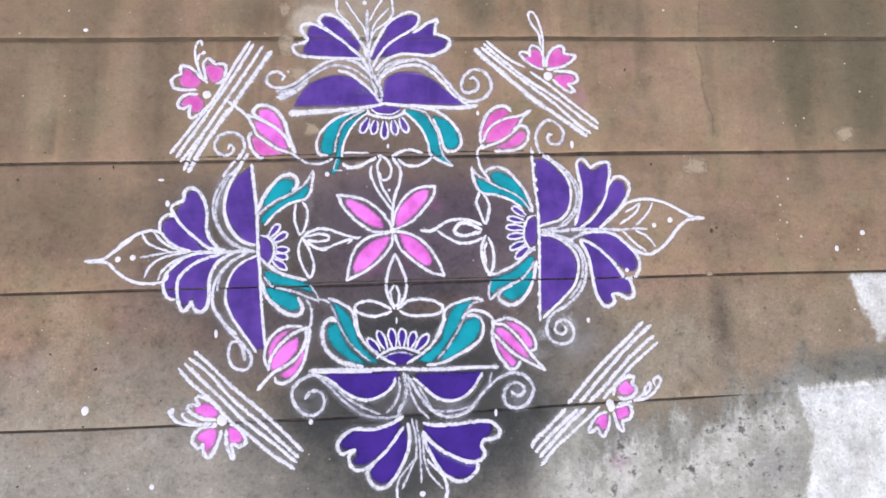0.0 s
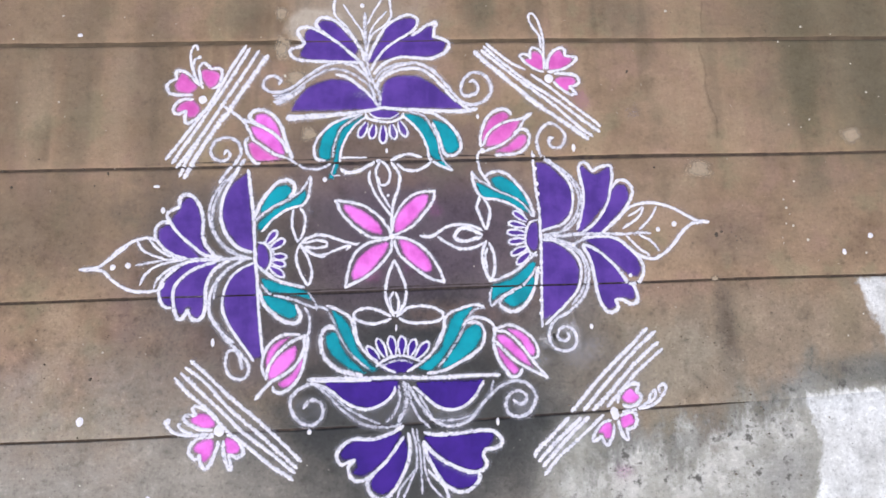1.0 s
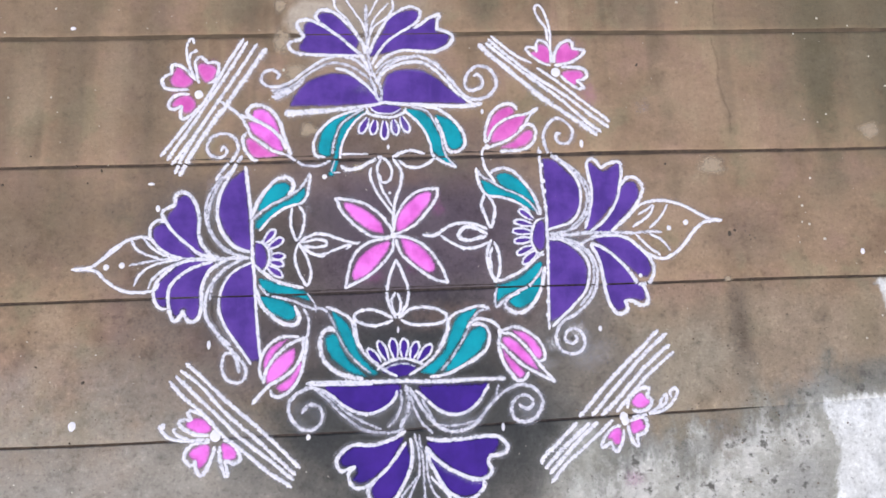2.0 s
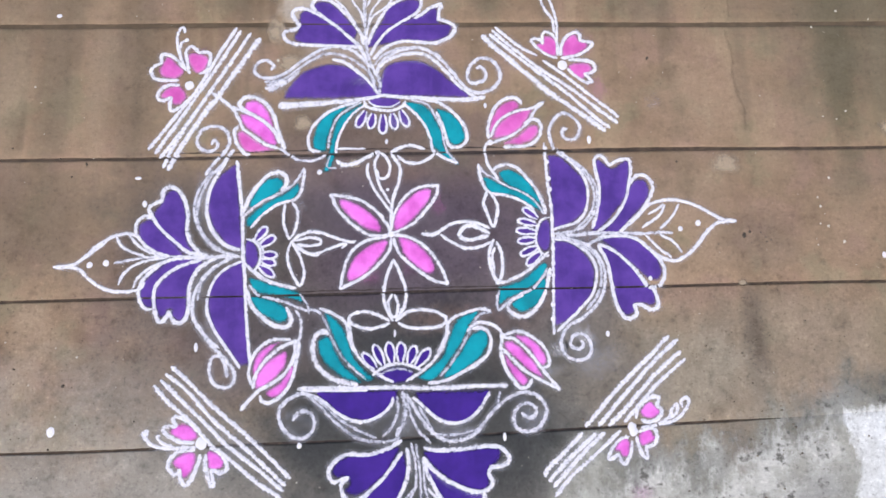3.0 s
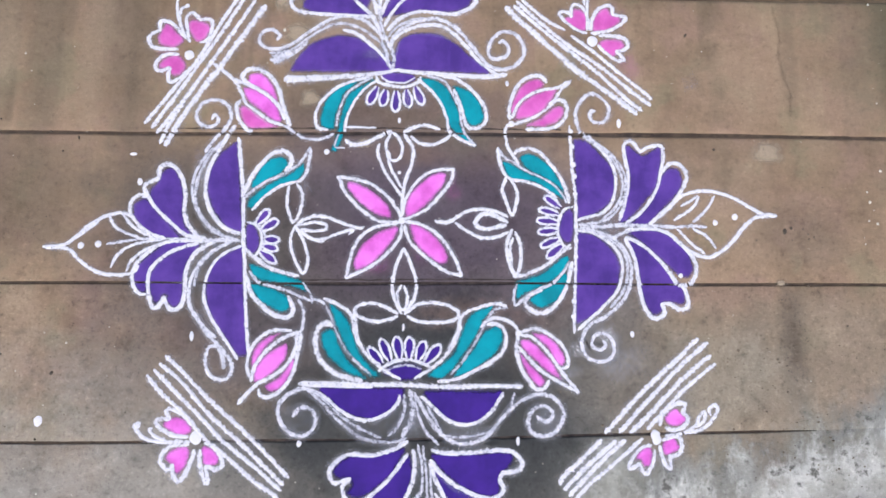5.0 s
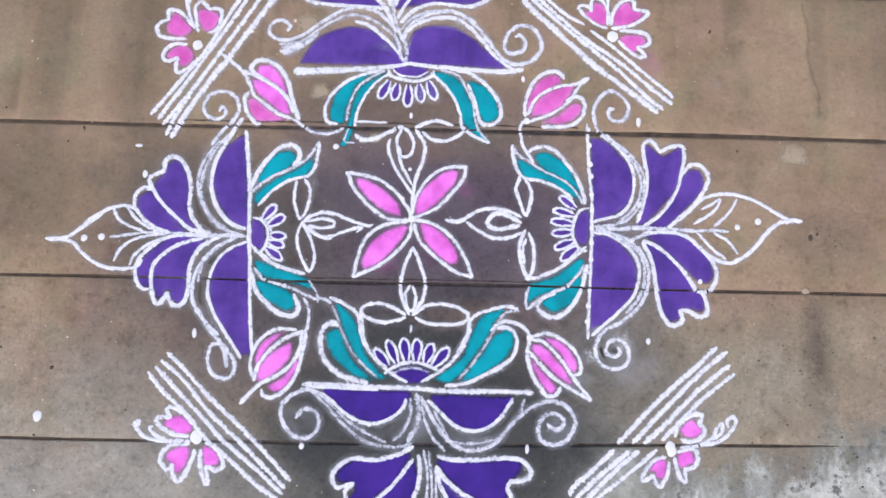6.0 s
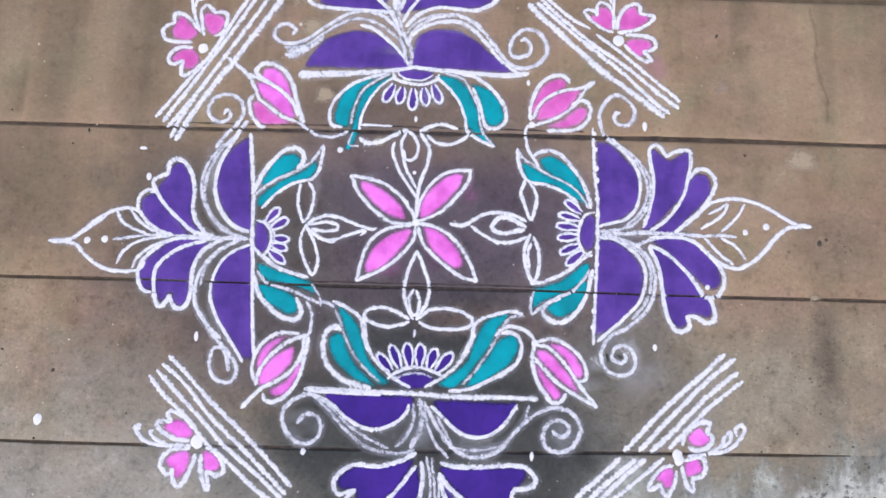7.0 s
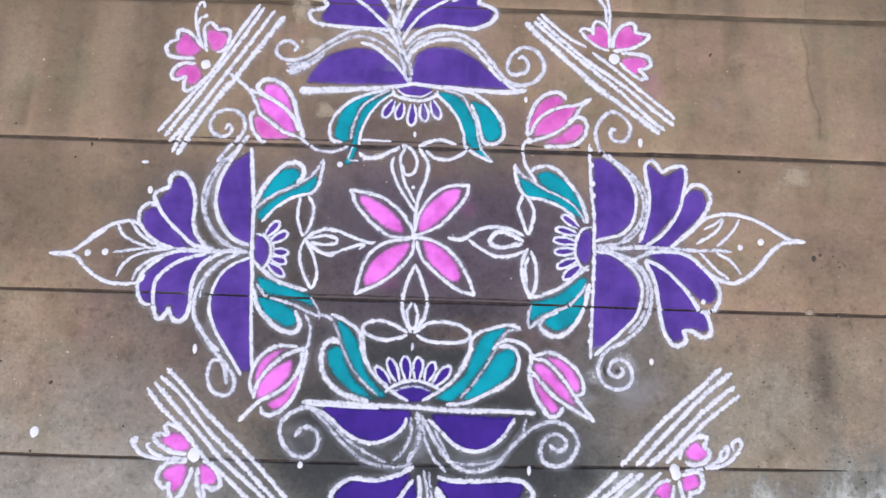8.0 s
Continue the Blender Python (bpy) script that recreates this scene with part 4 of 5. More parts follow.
stroke(m, "bar", 9, [(-210, 7), (-147, 7), (-55, 5), (0, 5), (68, 1), (161, 3), (221, 2)])
stroke(m, "bar", 7, [(-201, 4), (-128, 2), (-67, 1)])
p = fill(m, "half_petal", violet, [(-165, -3), (-165, -3), (-12, -5), (-12, -5), (-16, -20), (-34, -44), (-62, -55), (-98, -53), (-129, -37), (-147, -19), (-147, -19)])
stroke(p, "outline", 8, [(-180, -6), (-153, -22), (-129, -43), (-92, -60), (-62, -58), (-34, -44), (-19, -26), (-16, -14)])
stroke(m, "line", 8, [(-189, -6), (-159, -33), (-135, -58), (-105, -83), (-69, -99), (-26, -101), (-2, -93)])
stroke(m, "line", 7, [(-177, -9), (-147, -34), (-123, -56), (-87, -78), (-50, -94)])
stroke(m, "line", 8, [(-8, -11), (-7, -45), (-20, -74), (-38, -91)])
stroke(m, "scroll", 9, [(-153, -25), (-177, -9), (-201, -2), (-228, -13), (-246, -36), (-240, -66), (-216, -88), (-189, -86), (-175, -63), (-183, -42), (-204, -38), (-219, -55)])
p = fill(m, "half_petal", violet, [(34, -10), (34, -10), (179, -11), (179, -11), (166, -32), (147, -53), (116, -66), (85, -60), (61, -44), (43, -25), (43, -25)])
stroke(p, "outline", 8, [(24, -16), (49, -37), (73, -59), (103, -69), (134, -64), (160, -44), (176, -20), (183, -9)])
stroke(m, "scroll", 9, [(15, -15), (36, -52), (60, -83), (90, -102), (121, -103), (152, -89), (178, -60), (204, -34), (236, -16), (267, -14), (291, -30), (298, -55), (283, -82), (257, -91), (236, -83), (230, -62), (241, -41), (260, -35), (277, -45), (274, -60), (259, -63), (246, -53)])
stroke(m, "line", 7, [(204, -9), (194, -39), (171, -69), (146, -86), (96, -93), (72, -89)])
stroke(m, "line", 8, [(36, -34), (54, -65), (66, -86)])
stroke(m, "stem", 12, [(3, -3), (9, -33), (5, -63), (-11, -92)])
stroke(m, "stem", 7, [(13, -9), (18, -45), (35, -82), (59, -107)])
p = fill(m, "petal", violet, [(-8, -116), (-8, -116), (-39, -124), (-81, -130), (-117, -135), (-135, -152), (-129, -164), (-108, -165), (-100, -183), (-109, -194), (-88, -198), (-64, -184), (-33, -156), (-33, -156)])
stroke(p, "outline", 9, [(1, -99), (-26, -115), (-69, -126), (-111, -124), (-138, -141), (-146, -161), (-135, -176), (-108, -168), (-108, -168), (-121, -182), (-115, -205), (-94, -212), (-70, -201), (-39, -174), (-15, -145), (1, -122)])
p = fill(m, "petal", violet, [(1, -128), (1, -128), (6, -158), (0, -187), (-22, -221), (-43, -237), (-61, -234), (-70, -219), (-58, -196), (-27, -162), (-27, -162)])
stroke(p, "outline", 9, [(10, -114), (14, -140), (9, -175), (-10, -215), (-34, -246), (-58, -251), (-76, -236), (-79, -213), (-64, -196)])
p = fill(m, "petal", violet, [(49, -127), (49, -127), (95, -129), (157, -125), (194, -126), (187, -147), (174, -155), (170, -176), (167, -193), (142, -195), (106, -182), (70, -154), (70, -154)])
stroke(p, "outline", 9, [(44, -115), (71, -122), (120, -121), (169, -117), (200, -121), (217, -139), (208, -154), (180, -158), (180, -158), (174, -170), (182, -185), (176, -197), (154, -205), (124, -197), (88, -179), (58, -154), (43, -133)])
p = fill(m, "petal", violet, [(52, -154), (52, -154), (88, -181), (124, -200), (157, -208), (153, -225), (129, -236), (99, -226), (69, -195), (69, -195)])
stroke(p, "outline", 9, [(43, -136), (49, -159), (63, -189), (86, -225), (116, -244), (141, -242), (163, -222), (163, -205)])
stroke(m, "stem", 6, [(19, -105), (28, -147), (27, -188), (17, -211), (-5, -256)])
stroke(m, "stem", 6, [(29, -108), (36, -165), (38, -246)])
stroke(m, "stem", 6, [(45, -142), (45, -189), (56, -224), (86, -260)])
stroke(m, "stem", 6, [(31, -188), (14, -205), (-10, -233), (-17, -256)])
stroke(m, "leaf_outline", 6, [(-17, -250), (-14, -279), (3, -308), (35, -341)])
stroke(m, "leaf_outline", 7, [(86, -225), (95, -260), (85, -294), (66, -316), (35, -341)])
stroke(m, "leaf_vein", 6, [(51, -195), (75, -219), (92, -237)])
dab(m, "dot", (40, -268), 7)
p = fill(m, "seed_head", violet, [(-43, 29), (-43, 29), (-24, 39), (1, 41), (22, 32), (10, 21), (-12, 17), (-12, 17)])
stroke(p, "outline", 7, [(-58, 30), (-42, 42), (-24, 50), (1, 53), (32, 44), (45, 36)])
stroke(m, "line", 6, [(-47, 28), (-24, 39), (1, 42), (25, 35)])
seed_petal(m, violet, (-50, 44), (-78, 75), 17)
seed_petal(m, violet, (-35, 50), (-54, 92), 17)
seed_petal(m, violet, (-17, 54), (-24, 97), 19)
seed_petal(m, violet, (1, 55), (2, 96), 19)
seed_petal(m, violet, (18, 52), (30, 88), 19)
seed_petal(m, violet, (32, 45), (62, 81), 19)
stroke(m, "tick", 6, [(-11, 121), (-10, 114), (-12, 107)])
p = fill(m, "leaf", teal, [(-166, 99), (-156, 108), (-143, 104), (-134, 80), (-118, 53), (-96, 30), (-83, 18), (-83, 18), (-112, 27), (-142, 48), (-160, 71)])
stroke(p, "outline", 10, [(-146, 116), (-163, 122), (-176, 107), (-179, 83), (-171, 55), (-149, 32), (-120, 19), (-87, 12)])
p = fill(m, "leaf", teal, [(-153, 157), (-153, 157), (-135, 145), (-118, 125), (-108, 101), (-98, 69), (-81, 46), (-55, 23), (-55, 23), (-71, 21), (-93, 42), (-114, 65), (-130, 97), (-143, 129), (-143, 129)])
stroke(p, "outline", 7, [(-166, 169), (-140, 159), (-115, 142), (-107, 122), (-104, 102), (-90, 74), (-69, 51), (-39, 28), (-14, 15)])
stroke(m, "line", 7, [(-187, 169), (-165, 160), (-151, 136), (-137, 100), (-119, 69), (-93, 42), (-71, 23)])
p = fill(m, "leaf", teal, [(162, 154), (162, 154), (138, 147), (118, 134), (104, 105), (91, 68), (67, 43), (39, 23), (39, 23), (64, 19), (84, 36), (107, 65), (127, 94), (142, 127), (142, 127)])
stroke(p, "outline", 7, [(193, 152), (175, 160), (150, 157), (117, 146), (101, 133), (98, 109), (86, 80), (63, 51), (35, 30), (11, 16)])
stroke(m, "line", 7, [(193, 152), (171, 150), (155, 135), (143, 110), (123, 77), (104, 49), (80, 24)])
p = fill(m, "leaf", teal, [(159, 111), (171, 118), (180, 108), (180, 88), (164, 63), (140, 46), (112, 29), (88, 20), (88, 20), (108, 49), (127, 74), (143, 98)])
stroke(p, "outline", 8, [(151, 119), (167, 121), (184, 112), (189, 92), (181, 67), (157, 47), (124, 30), (96, 17), (56, 11)])
stroke(m, "bud_stem", 7, [(139, 114), (155, 129), (175, 132), (200, 123), (213, 109)])

m = motif("centre_flower", 1, 123, "rangoli four-petal flower with pink petals and white chalk loops")
p = fill(m, "petal", pink, [(-106, 77), (-75, 68), (-45, 47), (-25, 26), (-22, 8), (-45, 11), (-75, 32), (-101, 58)])
stroke(p, "outline", 7, [(-2, 2), (-7, 20), (-29, 49), (-60, 73), (-95, 84), (-126, 88), (-126, 88), (-116, 64), (-101, 43), (-76, 19), (-45, 0), (-5, -3)])
p = fill(m, "petal", pink, [(8, 10), (11, 41), (32, 72), (59, 93), (82, 97), (84, 82), (68, 56), (47, 32), (26, 15)])
stroke(p, "outline", 7, [(-2, 5), (9, 46), (27, 77), (53, 98), (79, 105), (103, 105), (103, 105), (97, 81), (78, 55), (52, 27), (26, 12), (0, 2)])
p = fill(m, "petal", pink, [(-10, -13), (-41, -20), (-71, -40), (-86, -65), (-92, -88), (-84, -96), (-56, -81), (-31, -56), (-13, -31)])
stroke(p, "outline", 7, [(-2, -3), (-45, -10), (-76, -27), (-94, -55), (-102, -85), (-107, -113), (-107, -113), (-82, -101), (-51, -84), (-21, -57), (-3, -31), (0, -6)])
p = fill(m, "petal", pink, [(18, -6), (41, -12), (66, -30), (86, -56), (90, -79), (75, -82), (45, -61), (25, -37)])
stroke(p, "outline", 7, [(3, 0), (36, -6), (66, -22), (91, -49), (108, -80), (118, -107), (118, -107), (90, -100), (65, -84), (35, -60), (15, -37), (5, -6)])
dab(m, "hub", (0, 1), 8)
stroke(m, "drop", 7, [(5, -52), (-9, -87), (-17, -128), (-10, -158), (2, -183)])
stroke(m, "drop", 7, [(6, -55), (22, -93), (30, -124), (25, -154), (7, -183)])
stroke(m, "drop", 6, [(2, -126), (-7, -143), (-3, -168), (8, -173), (13, -149), (6, -127)])
stroke(m, "drop", 6, [(-46, 158), (-49, 136), (-34, 99), (-9, 62), (1, 49)])
stroke(m, "drop", 6, [(-22, 181), (-33, 157), (-28, 126), (-19, 99), (-1, 67)])
stroke(m, "drop", 6, [(-22, 181), (-7, 168), (0, 146), (-8, 125), (-23, 123), (-28, 141)])
stroke(m, "drop", 7, [(3, 178), (21, 146), (18, 114), (7, 83), (1, 49), (1, 10)])
dab(m, "dot", (-6, 98), 4)
stroke(m, "loop", 7, [(-5, -183), (-27, -170), (-52, -162), (-77, -164), (-90, -176), (-77, -189), (-48, -197), (-23, -193), (-5, -186)])
stroke(m, "loop", 7, [(7, -183), (33, -164), (63, -160), (93, -166), (113, -181), (103, -194), (72, -198), (37, -197), (12, -186)])
stroke(m, "loop", 8, [(-115, 165), (-100, 154), (-74, 158), (-48, 171), (-22, 184)])
stroke(m, "loop", 5, [(-113, 190), (-84, 190), (-53, 189)])
stroke(m, "loop", 7, [(1, 181), (30, 193), (50, 195), (76, 187)])
stroke(m, "loop", 7, [(16, 173), (34, 159), (60, 156), (86, 167), (97, 177)])
stroke(m, "loop", 7, [(-90, -176), (-87, -201), (-83, -226), (-73, -248)])
stroke(m, "loop", 7, [(113, -181), (114, -206), (107, -226), (93, -253)])
stroke(m, "loop", 6, [(-176, 11), (-151, 8), (-121, -3), (-86, -14), (-73, -12)])
stroke(m, "loop", 6, [(-176, -38), (-151, -36), (-126, -26), (-96, -17), (-104, -28)])
stroke(m, "loop", 8, [(64, 1), (87, -2), (105, 3)])
stroke(m, "loop", 7, [(100, 3), (129, 20), (160, 25), (191, 19), (211, 9)])
stroke(m, "loop", 7, [(105, -2), (128, -18), (158, -32), (189, -30), (213, -20)])
stroke(m, "loop", 9, [(211, -2), (180, 14), (160, 15), (146, -1), (156, -13), (179, -13), (208, -6)])
stroke(m, "loop", 7, [(-210, -12), (-191, 2), (-166, 9), (-144, 6)])
stroke(m, "loop", 7, [(-210, -12), (-191, -27), (-172, -38), (-151, -41)])
stroke(m, "loop", 6, [(-204, -10), (-172, -3), (-151, -7), (-149, -17), (-172, -21), (-197, -17)])
stroke(m, "loop", 6, [(-223, 71), (-227, 42), (-223, 18), (-212, -4), (-198, 27), (-198, 56), (-209, 74)])
stroke(m, "loop", 6, [(-210, -12), (-217, -40), (-210, -72), (-191, -104), (-182, -79), (-188, -51), (-200, -25), (-210, -12)])
stroke(m, "loop", 7, [(208, 91), (200, 66), (207, 42), (219, 14), (229, 47), (227, 67), (216, 87)])
stroke(m, "loop", 7, [(219, -14), (208, -44), (212, -78), (225, -107), (235, -77), (234, -44), (224, -19)])
stroke(m, "loop", 6, [(220, -31), (214, -53), (218, -82)])

m = motif("tulip_bud", -287, 368, "pink three-petal rangoli bud outlined in white chalk")
p = fill(m, "petal", pink, [(-24, 42), (-17, 53), (4, 52), (27, 26), (37, -7), (37, -7), (15, 13), (-6, 25), (-21, 31)])
stroke(p, "outline", 9, [(63, -55), (50, -20), (35, 27), (12, 56), (-13, 65), (-33, 57), (-34, 42), (-10, 25), (16, 9), (40, -16), (52, -41)])
p = fill(m, "petal", pink, [(-33, 24), (-33, 24), (-14, 23), (12, 9), (36, -14), (46, -43), (46, -43), (28, -42), (-3, -17), (-25, 1)])
stroke(p, "outline", 7, [(-97, 75), (-79, 62), (-53, 41), (-38, 16), (-28, -6), (-6, -24), (19, -42), (49, -52)])
p = fill(m, "petal", rose, [(-37, -23), (-30, -14), (-10, -26), (15, -44), (37, -54), (37, -54), (12, -58), (-16, -58), (-31, -44)])
stroke(p, "outline", 8, [(-37, 1), (-46, -15), (-40, -40), (-24, -61), (-11, -65)])
stroke(m, "stem", 7, [(-79, 62), (-57, 45), (-31, 33), (-14, 25)])
stroke(m, "stem", 7, [(49, -52), (70, -66), (91, -78), (116, -81), (136, -76), (151, -69)])

m = motif("tulip_bud", 272, 367, "pink three-petal rangoli bud outlined in white chalk")
p = fill(m, "petal", rose, [(-51, -19), (-47, 6), (-29, 37), (-5, 51), (12, 47), (12, 34), (-8, 23), (-29, 7), (-45, -17), (-45, -17)])
stroke(p, "outline", 8, [(-55, -36), (-55, -7), (-41, 32), (-17, 55), (8, 58), (22, 43)])
p = fill(m, "petal", rose, [(-44, -34), (-44, -34), (-33, -6), (-8, 16), (16, 26), (41, 31), (41, 31), (33, 14), (12, -13), (-12, -28), (-12, -28)])
stroke(p, "outline", 7, [(-51, -32), (-37, -2), (-17, 16), (12, 28), (41, 33), (69, 47), (69, 47), (49, 27), (33, 1), (8, -21), (-20, -35), (-48, -45)])
p = fill(m, "petal", rose, [(-20, -46), (-20, -46), (12, -30), (33, -12), (49, -7), (53, -20), (37, -39), (13, -49), (13, -49)])
stroke(p, "outline", 8, [(24, -2), (45, 8), (59, 0), (61, -19), (49, -41), (21, -53), (-24, -54)])
dab(m, "node", (-52, -44), 7)

m = motif("tulip_bud", -244, -147, "pink three-petal rangoli bud outlined in white chalk")
p = fill(m, "petal", pink, [(-38, -10), (-34, 18), (-15, 39), (13, 50), (13, 50), (-2, 36), (-25, 7), (-33, -14), (-33, -14)])
stroke(p, "outline", 7, [(-39, -38), (-47, -14), (-42, 18), (-23, 43), (4, 56), (37, 55)])
p = fill(m, "petal", pink, [(-33, -41), (-33, -41), (-31, -18), (-12, 7), (11, 24), (27, 29), (25, 4), (6, -20), (-17, -37), (-17, -37)])
stroke(p, "outline", 8, [(-39, -42), (-31, -10), (-9, 19), (18, 40), (46, 52), (46, 52), (44, 21), (30, -7), (7, -28), (-25, -45), (-47, -66), (-62, -84)])
p = fill(m, "petal", pink, [(-12, -49), (-12, -49), (11, -36), (30, -15), (40, 1), (39, -19), (24, -47), (5, -60), (-7, -58), (-7, -58)])
stroke(p, "outline", 8, [(54, 50), (49, 13), (39, -27), (21, -55), (-2, -70), (-19, -67), (-24, -55)])
stroke(m, "stem", 7, [(46, 115), (57, 95), (57, 66), (50, 46)])

m = motif("tulip_bud", 279, -145, "pink three-petal rangoli bud outlined in white chalk")
p = fill(m, "petal", pink, [(-47, 15), (-47, 15), (-32, -5), (-12, -24), (1, -43), (-12, -51), (-28, -34), (-40, -13)])
stroke(p, "outline", 8, [(-49, 47), (-53, 15), (-44, -17), (-28, -44), (-15, -57), (1, -55), (9, -39)])
p = fill(m, "petal", pink, [(-45, 35), (-45, 35), (-29, 35), (-8, 20), (12, -3), (33, -38), (33, -38), (4, -23), (-20, 0), (-39, 19)])
stroke(p, "outline", 7, [(-49, 23), (-28, -1), (0, -27), (41, -50), (65, -62), (65, -62), (45, -38), (25, -11), (4, 17), (-21, 40), (-45, 47)])
p = fill(m, "petal", pink, [(-21, 50), (-21, 50), (4, 45), (24, 29), (39, 6), (37, -10), (25, -5), (4, 25), (-17, 44), (-17, 44)])
stroke(p, "outline", 7, [(-45, 51), (-17, 58), (8, 49), (33, 30), (46, 6), (45, -14), (29, -18)])
dab(m, "node", (-49, 49), 7)

m = motif("stroke_band", -405, 441, "four parallel white rangoli powder lines, rope-like, on concrete")
stroke(m, "powder_line", 8, [(72, 153), (33, 87), (-9, 10), (-52, -50), (-108, -125)])
stroke(m, "powder_line", 8, [(81, 146), (38, 71), (-1, 10), (-43, -57), (-94, -134)])
stroke(m, "powder_line", 8, [(103, 140), (60, 71), (13, -4), (-29, -69), (-83, -145)])
stroke(m, "powder_line", 11, [(124, 128), (95, 85), (43, 5), (1, -55), (-41, -123), (-65, -171)])
stroke(m, "powder_line", 8, [(-8, -37), (-38, -87), (-58, -123), (-76, -166)])

m = motif("stroke_band", 369, 463, "four parallel white rangoli powder lines, rope-like, on concrete")
stroke(m, "powder_line", 11, [(-159, 111), (-140, 90), (-80, 35), (-20, -20), (54, -75), (109, -117)])
stroke(m, "powder_line", 8, [(-142, 113), (-93, 70), (-33, 20), (23, -25), (82, -80), (119, -110)])
stroke(m, "powder_line", 8, [(-136, 123), (-92, 80), (-32, 30), (33, -15), (93, -65), (137, -99)])
stroke(m, "powder_line", 7, [(-129, 130), (-78, 85), (-35, 60)])
stroke(m, "powder_line", 7, [(-24, 49), (16, 20), (76, -31), (140, -85)])

m = motif("stroke_band", -340, -272, "four parallel white rangoli powder lines, rope-like, on concrete")
stroke(m, "powder_line", 8, [(-140, 96), (-109, 61), (-65, 23), (-21, -25), (14, -52), (66, -96), (118, -131)])
stroke(m, "powder_line", 8, [(-127, 107), (-83, 63), (-35, 18), (9, -26), (66, -70), (122, -117)])
stroke(m, "powder_line", 8, [(-117, 118), (-70, 80), (-22, 26), (39, -27), (87, -71), (126, -107)])
stroke(m, "powder_line", 8, [(-106, 133), (-67, 97), (-22, 52), (30, 7), (74, -33), (135, -94)])

m = motif("stroke_band", 459, -265, "four parallel white rangoli powder lines broken at a joint")
stroke(m, "powder_line", 9, [(123, 161), (83, 123), (33, 79), (-16, 32), (-65, -20)])
stroke(m, "powder_line", 9, [(-71, -31), (-114, -71), (-147, -100), (-153, -115)])
stroke(m, "powder_line", 9, [(142, 153), (82, 103), (31, 52), (-3, 18), (-38, -19)])
stroke(m, "powder_line", 9, [(-43, -33), (-96, -76), (-146, -124)])
stroke(m, "powder_line", 9, [(147, 128), (99, 91), (49, 43), (15, 8), (-17, -19)])
stroke(m, "powder_line", 9, [(-25, -31), (-73, -72), (-137, -135)])
stroke(m, "powder_line", 8, [(155, 112), (98, 68), (58, 29), (16, -13)])
stroke(m, "powder_line", 8, [(8, -29), (-45, -73), (-98, -115), (-134, -154)])

m = motif("corner_flower", -432, 460, "three-petal rose rangoli flower with white dot centre and sprig")
p = fill(m, "petal", rose, [(-2, 57), (0, 71), (16, 71), (36, 61), (32, 42), (19, 31), (8, 38), (8, 38)])
stroke(p, "outline", 8, [(-1, 26), (-6, 52), (-9, 78), (2, 90), (18, 76), (18, 76), (40, 75), (43, 57), (34, 33), (19, 26)])
p = fill(m, "petal", rose, [(-62, 38), (-54, 57), (-46, 64), (-28, 47), (-16, 33), (-31, 19), (-55, 22)])
stroke(p, "outline", 8, [(-12, 38), (-32, 62), (-46, 70), (-61, 71), (-61, 52), (-61, 52), (-76, 45), (-83, 34), (-75, 17), (-53, 12), (-22, 12)])
p = fill(m, "petal", rose, [(-56, -25), (-48, -9), (-22, -4), (-8, -23), (-17, -39), (-32, -41), (-39, -27)])
stroke(p, "outline", 8, [(-20, 1), (-44, 1), (-61, -9), (-66, -27), (-56, -34), (-37, -27), (-37, -27), (-40, -46), (-34, -57), (-12, -46), (-4, -32)])
dab(m, "hub", (0, 0), 11)
stroke(m, "sprig", 6, [(-8, 33), (-22, 66), (-30, 104), (-25, 130), (-16, 133), (-14, 121)])
stroke(m, "sprig", 6, [(-10, 38), (-22, 71), (-22, 95), (-15, 102), (-5, 104)])
dab(m, "dot", (-9, 105), 5)

m = motif("corner_flower", 389, 501, "three-petal rose rangoli flower with white dot centre and sprig")
p = fill(m, "petal", rose, [(-54, 47), (-40, 52), (-36, 67), (-17, 62), (-11, 47), (-14, 27), (-26, 24), (-43, 34)])
stroke(p, "outline", 7, [(-10, 17), (-31, 24), (-55, 42), (-67, 60), (-51, 62), (-42, 52), (-42, 52), (-41, 72), (-33, 79), (-17, 70), (-8, 47), (-5, 22)])
p = fill(m, "petal", rose, [(3, 27), (7, 52), (29, 70), (41, 57), (58, 49), (47, 34), (22, 24)])
stroke(p, "outline", 8, [(-2, 22), (1, 47), (12, 67), (32, 78), (43, 72), (43, 57), (43, 57), (70, 54), (67, 44), (47, 29), (17, 19), (-3, 17)])
p = fill(m, "petal", rose, [(16, -8), (31, 2), (55, 1), (64, -9), (51, -21), (38, -31)])
stroke(p, "outline", 8, [(14, 12), (41, 12), (67, 6), (74, -9), (63, -19), (49, -21), (49, -21), (56, -29), (65, -39), (50, -41), (29, -26), (11, -8)])
dab(m, "hub", (0, 0), 12)
stroke(m, "sprig", 6, [(-10, 22), (-10, 57), (-8, 98), (-14, 134), (-27, 165), (-39, 167), (-40, 152), (-29, 128), (-17, 108), (-14, 77)])

m = motif("corner_flower", -382, -292, "three-petal pink rangoli flower with white dot centre and sprig")
p = fill(m, "petal", pink, [(-59, 26), (-40, 36), (-23, 31), (-11, 15), (-26, 7), (-50, 17)])
stroke(p, "outline", 9, [(-7, 22), (-27, 44), (-49, 53), (-56, 47), (-50, 34), (-50, 34), (-70, 34), (-75, 26), (-61, 13), (-39, 4), (-13, 1)])
p = fill(m, "petal", pink, [(-51, -36), (-38, -24), (-17, -20), (-13, -33), (-21, -54), (-33, -64), (-38, -49)])
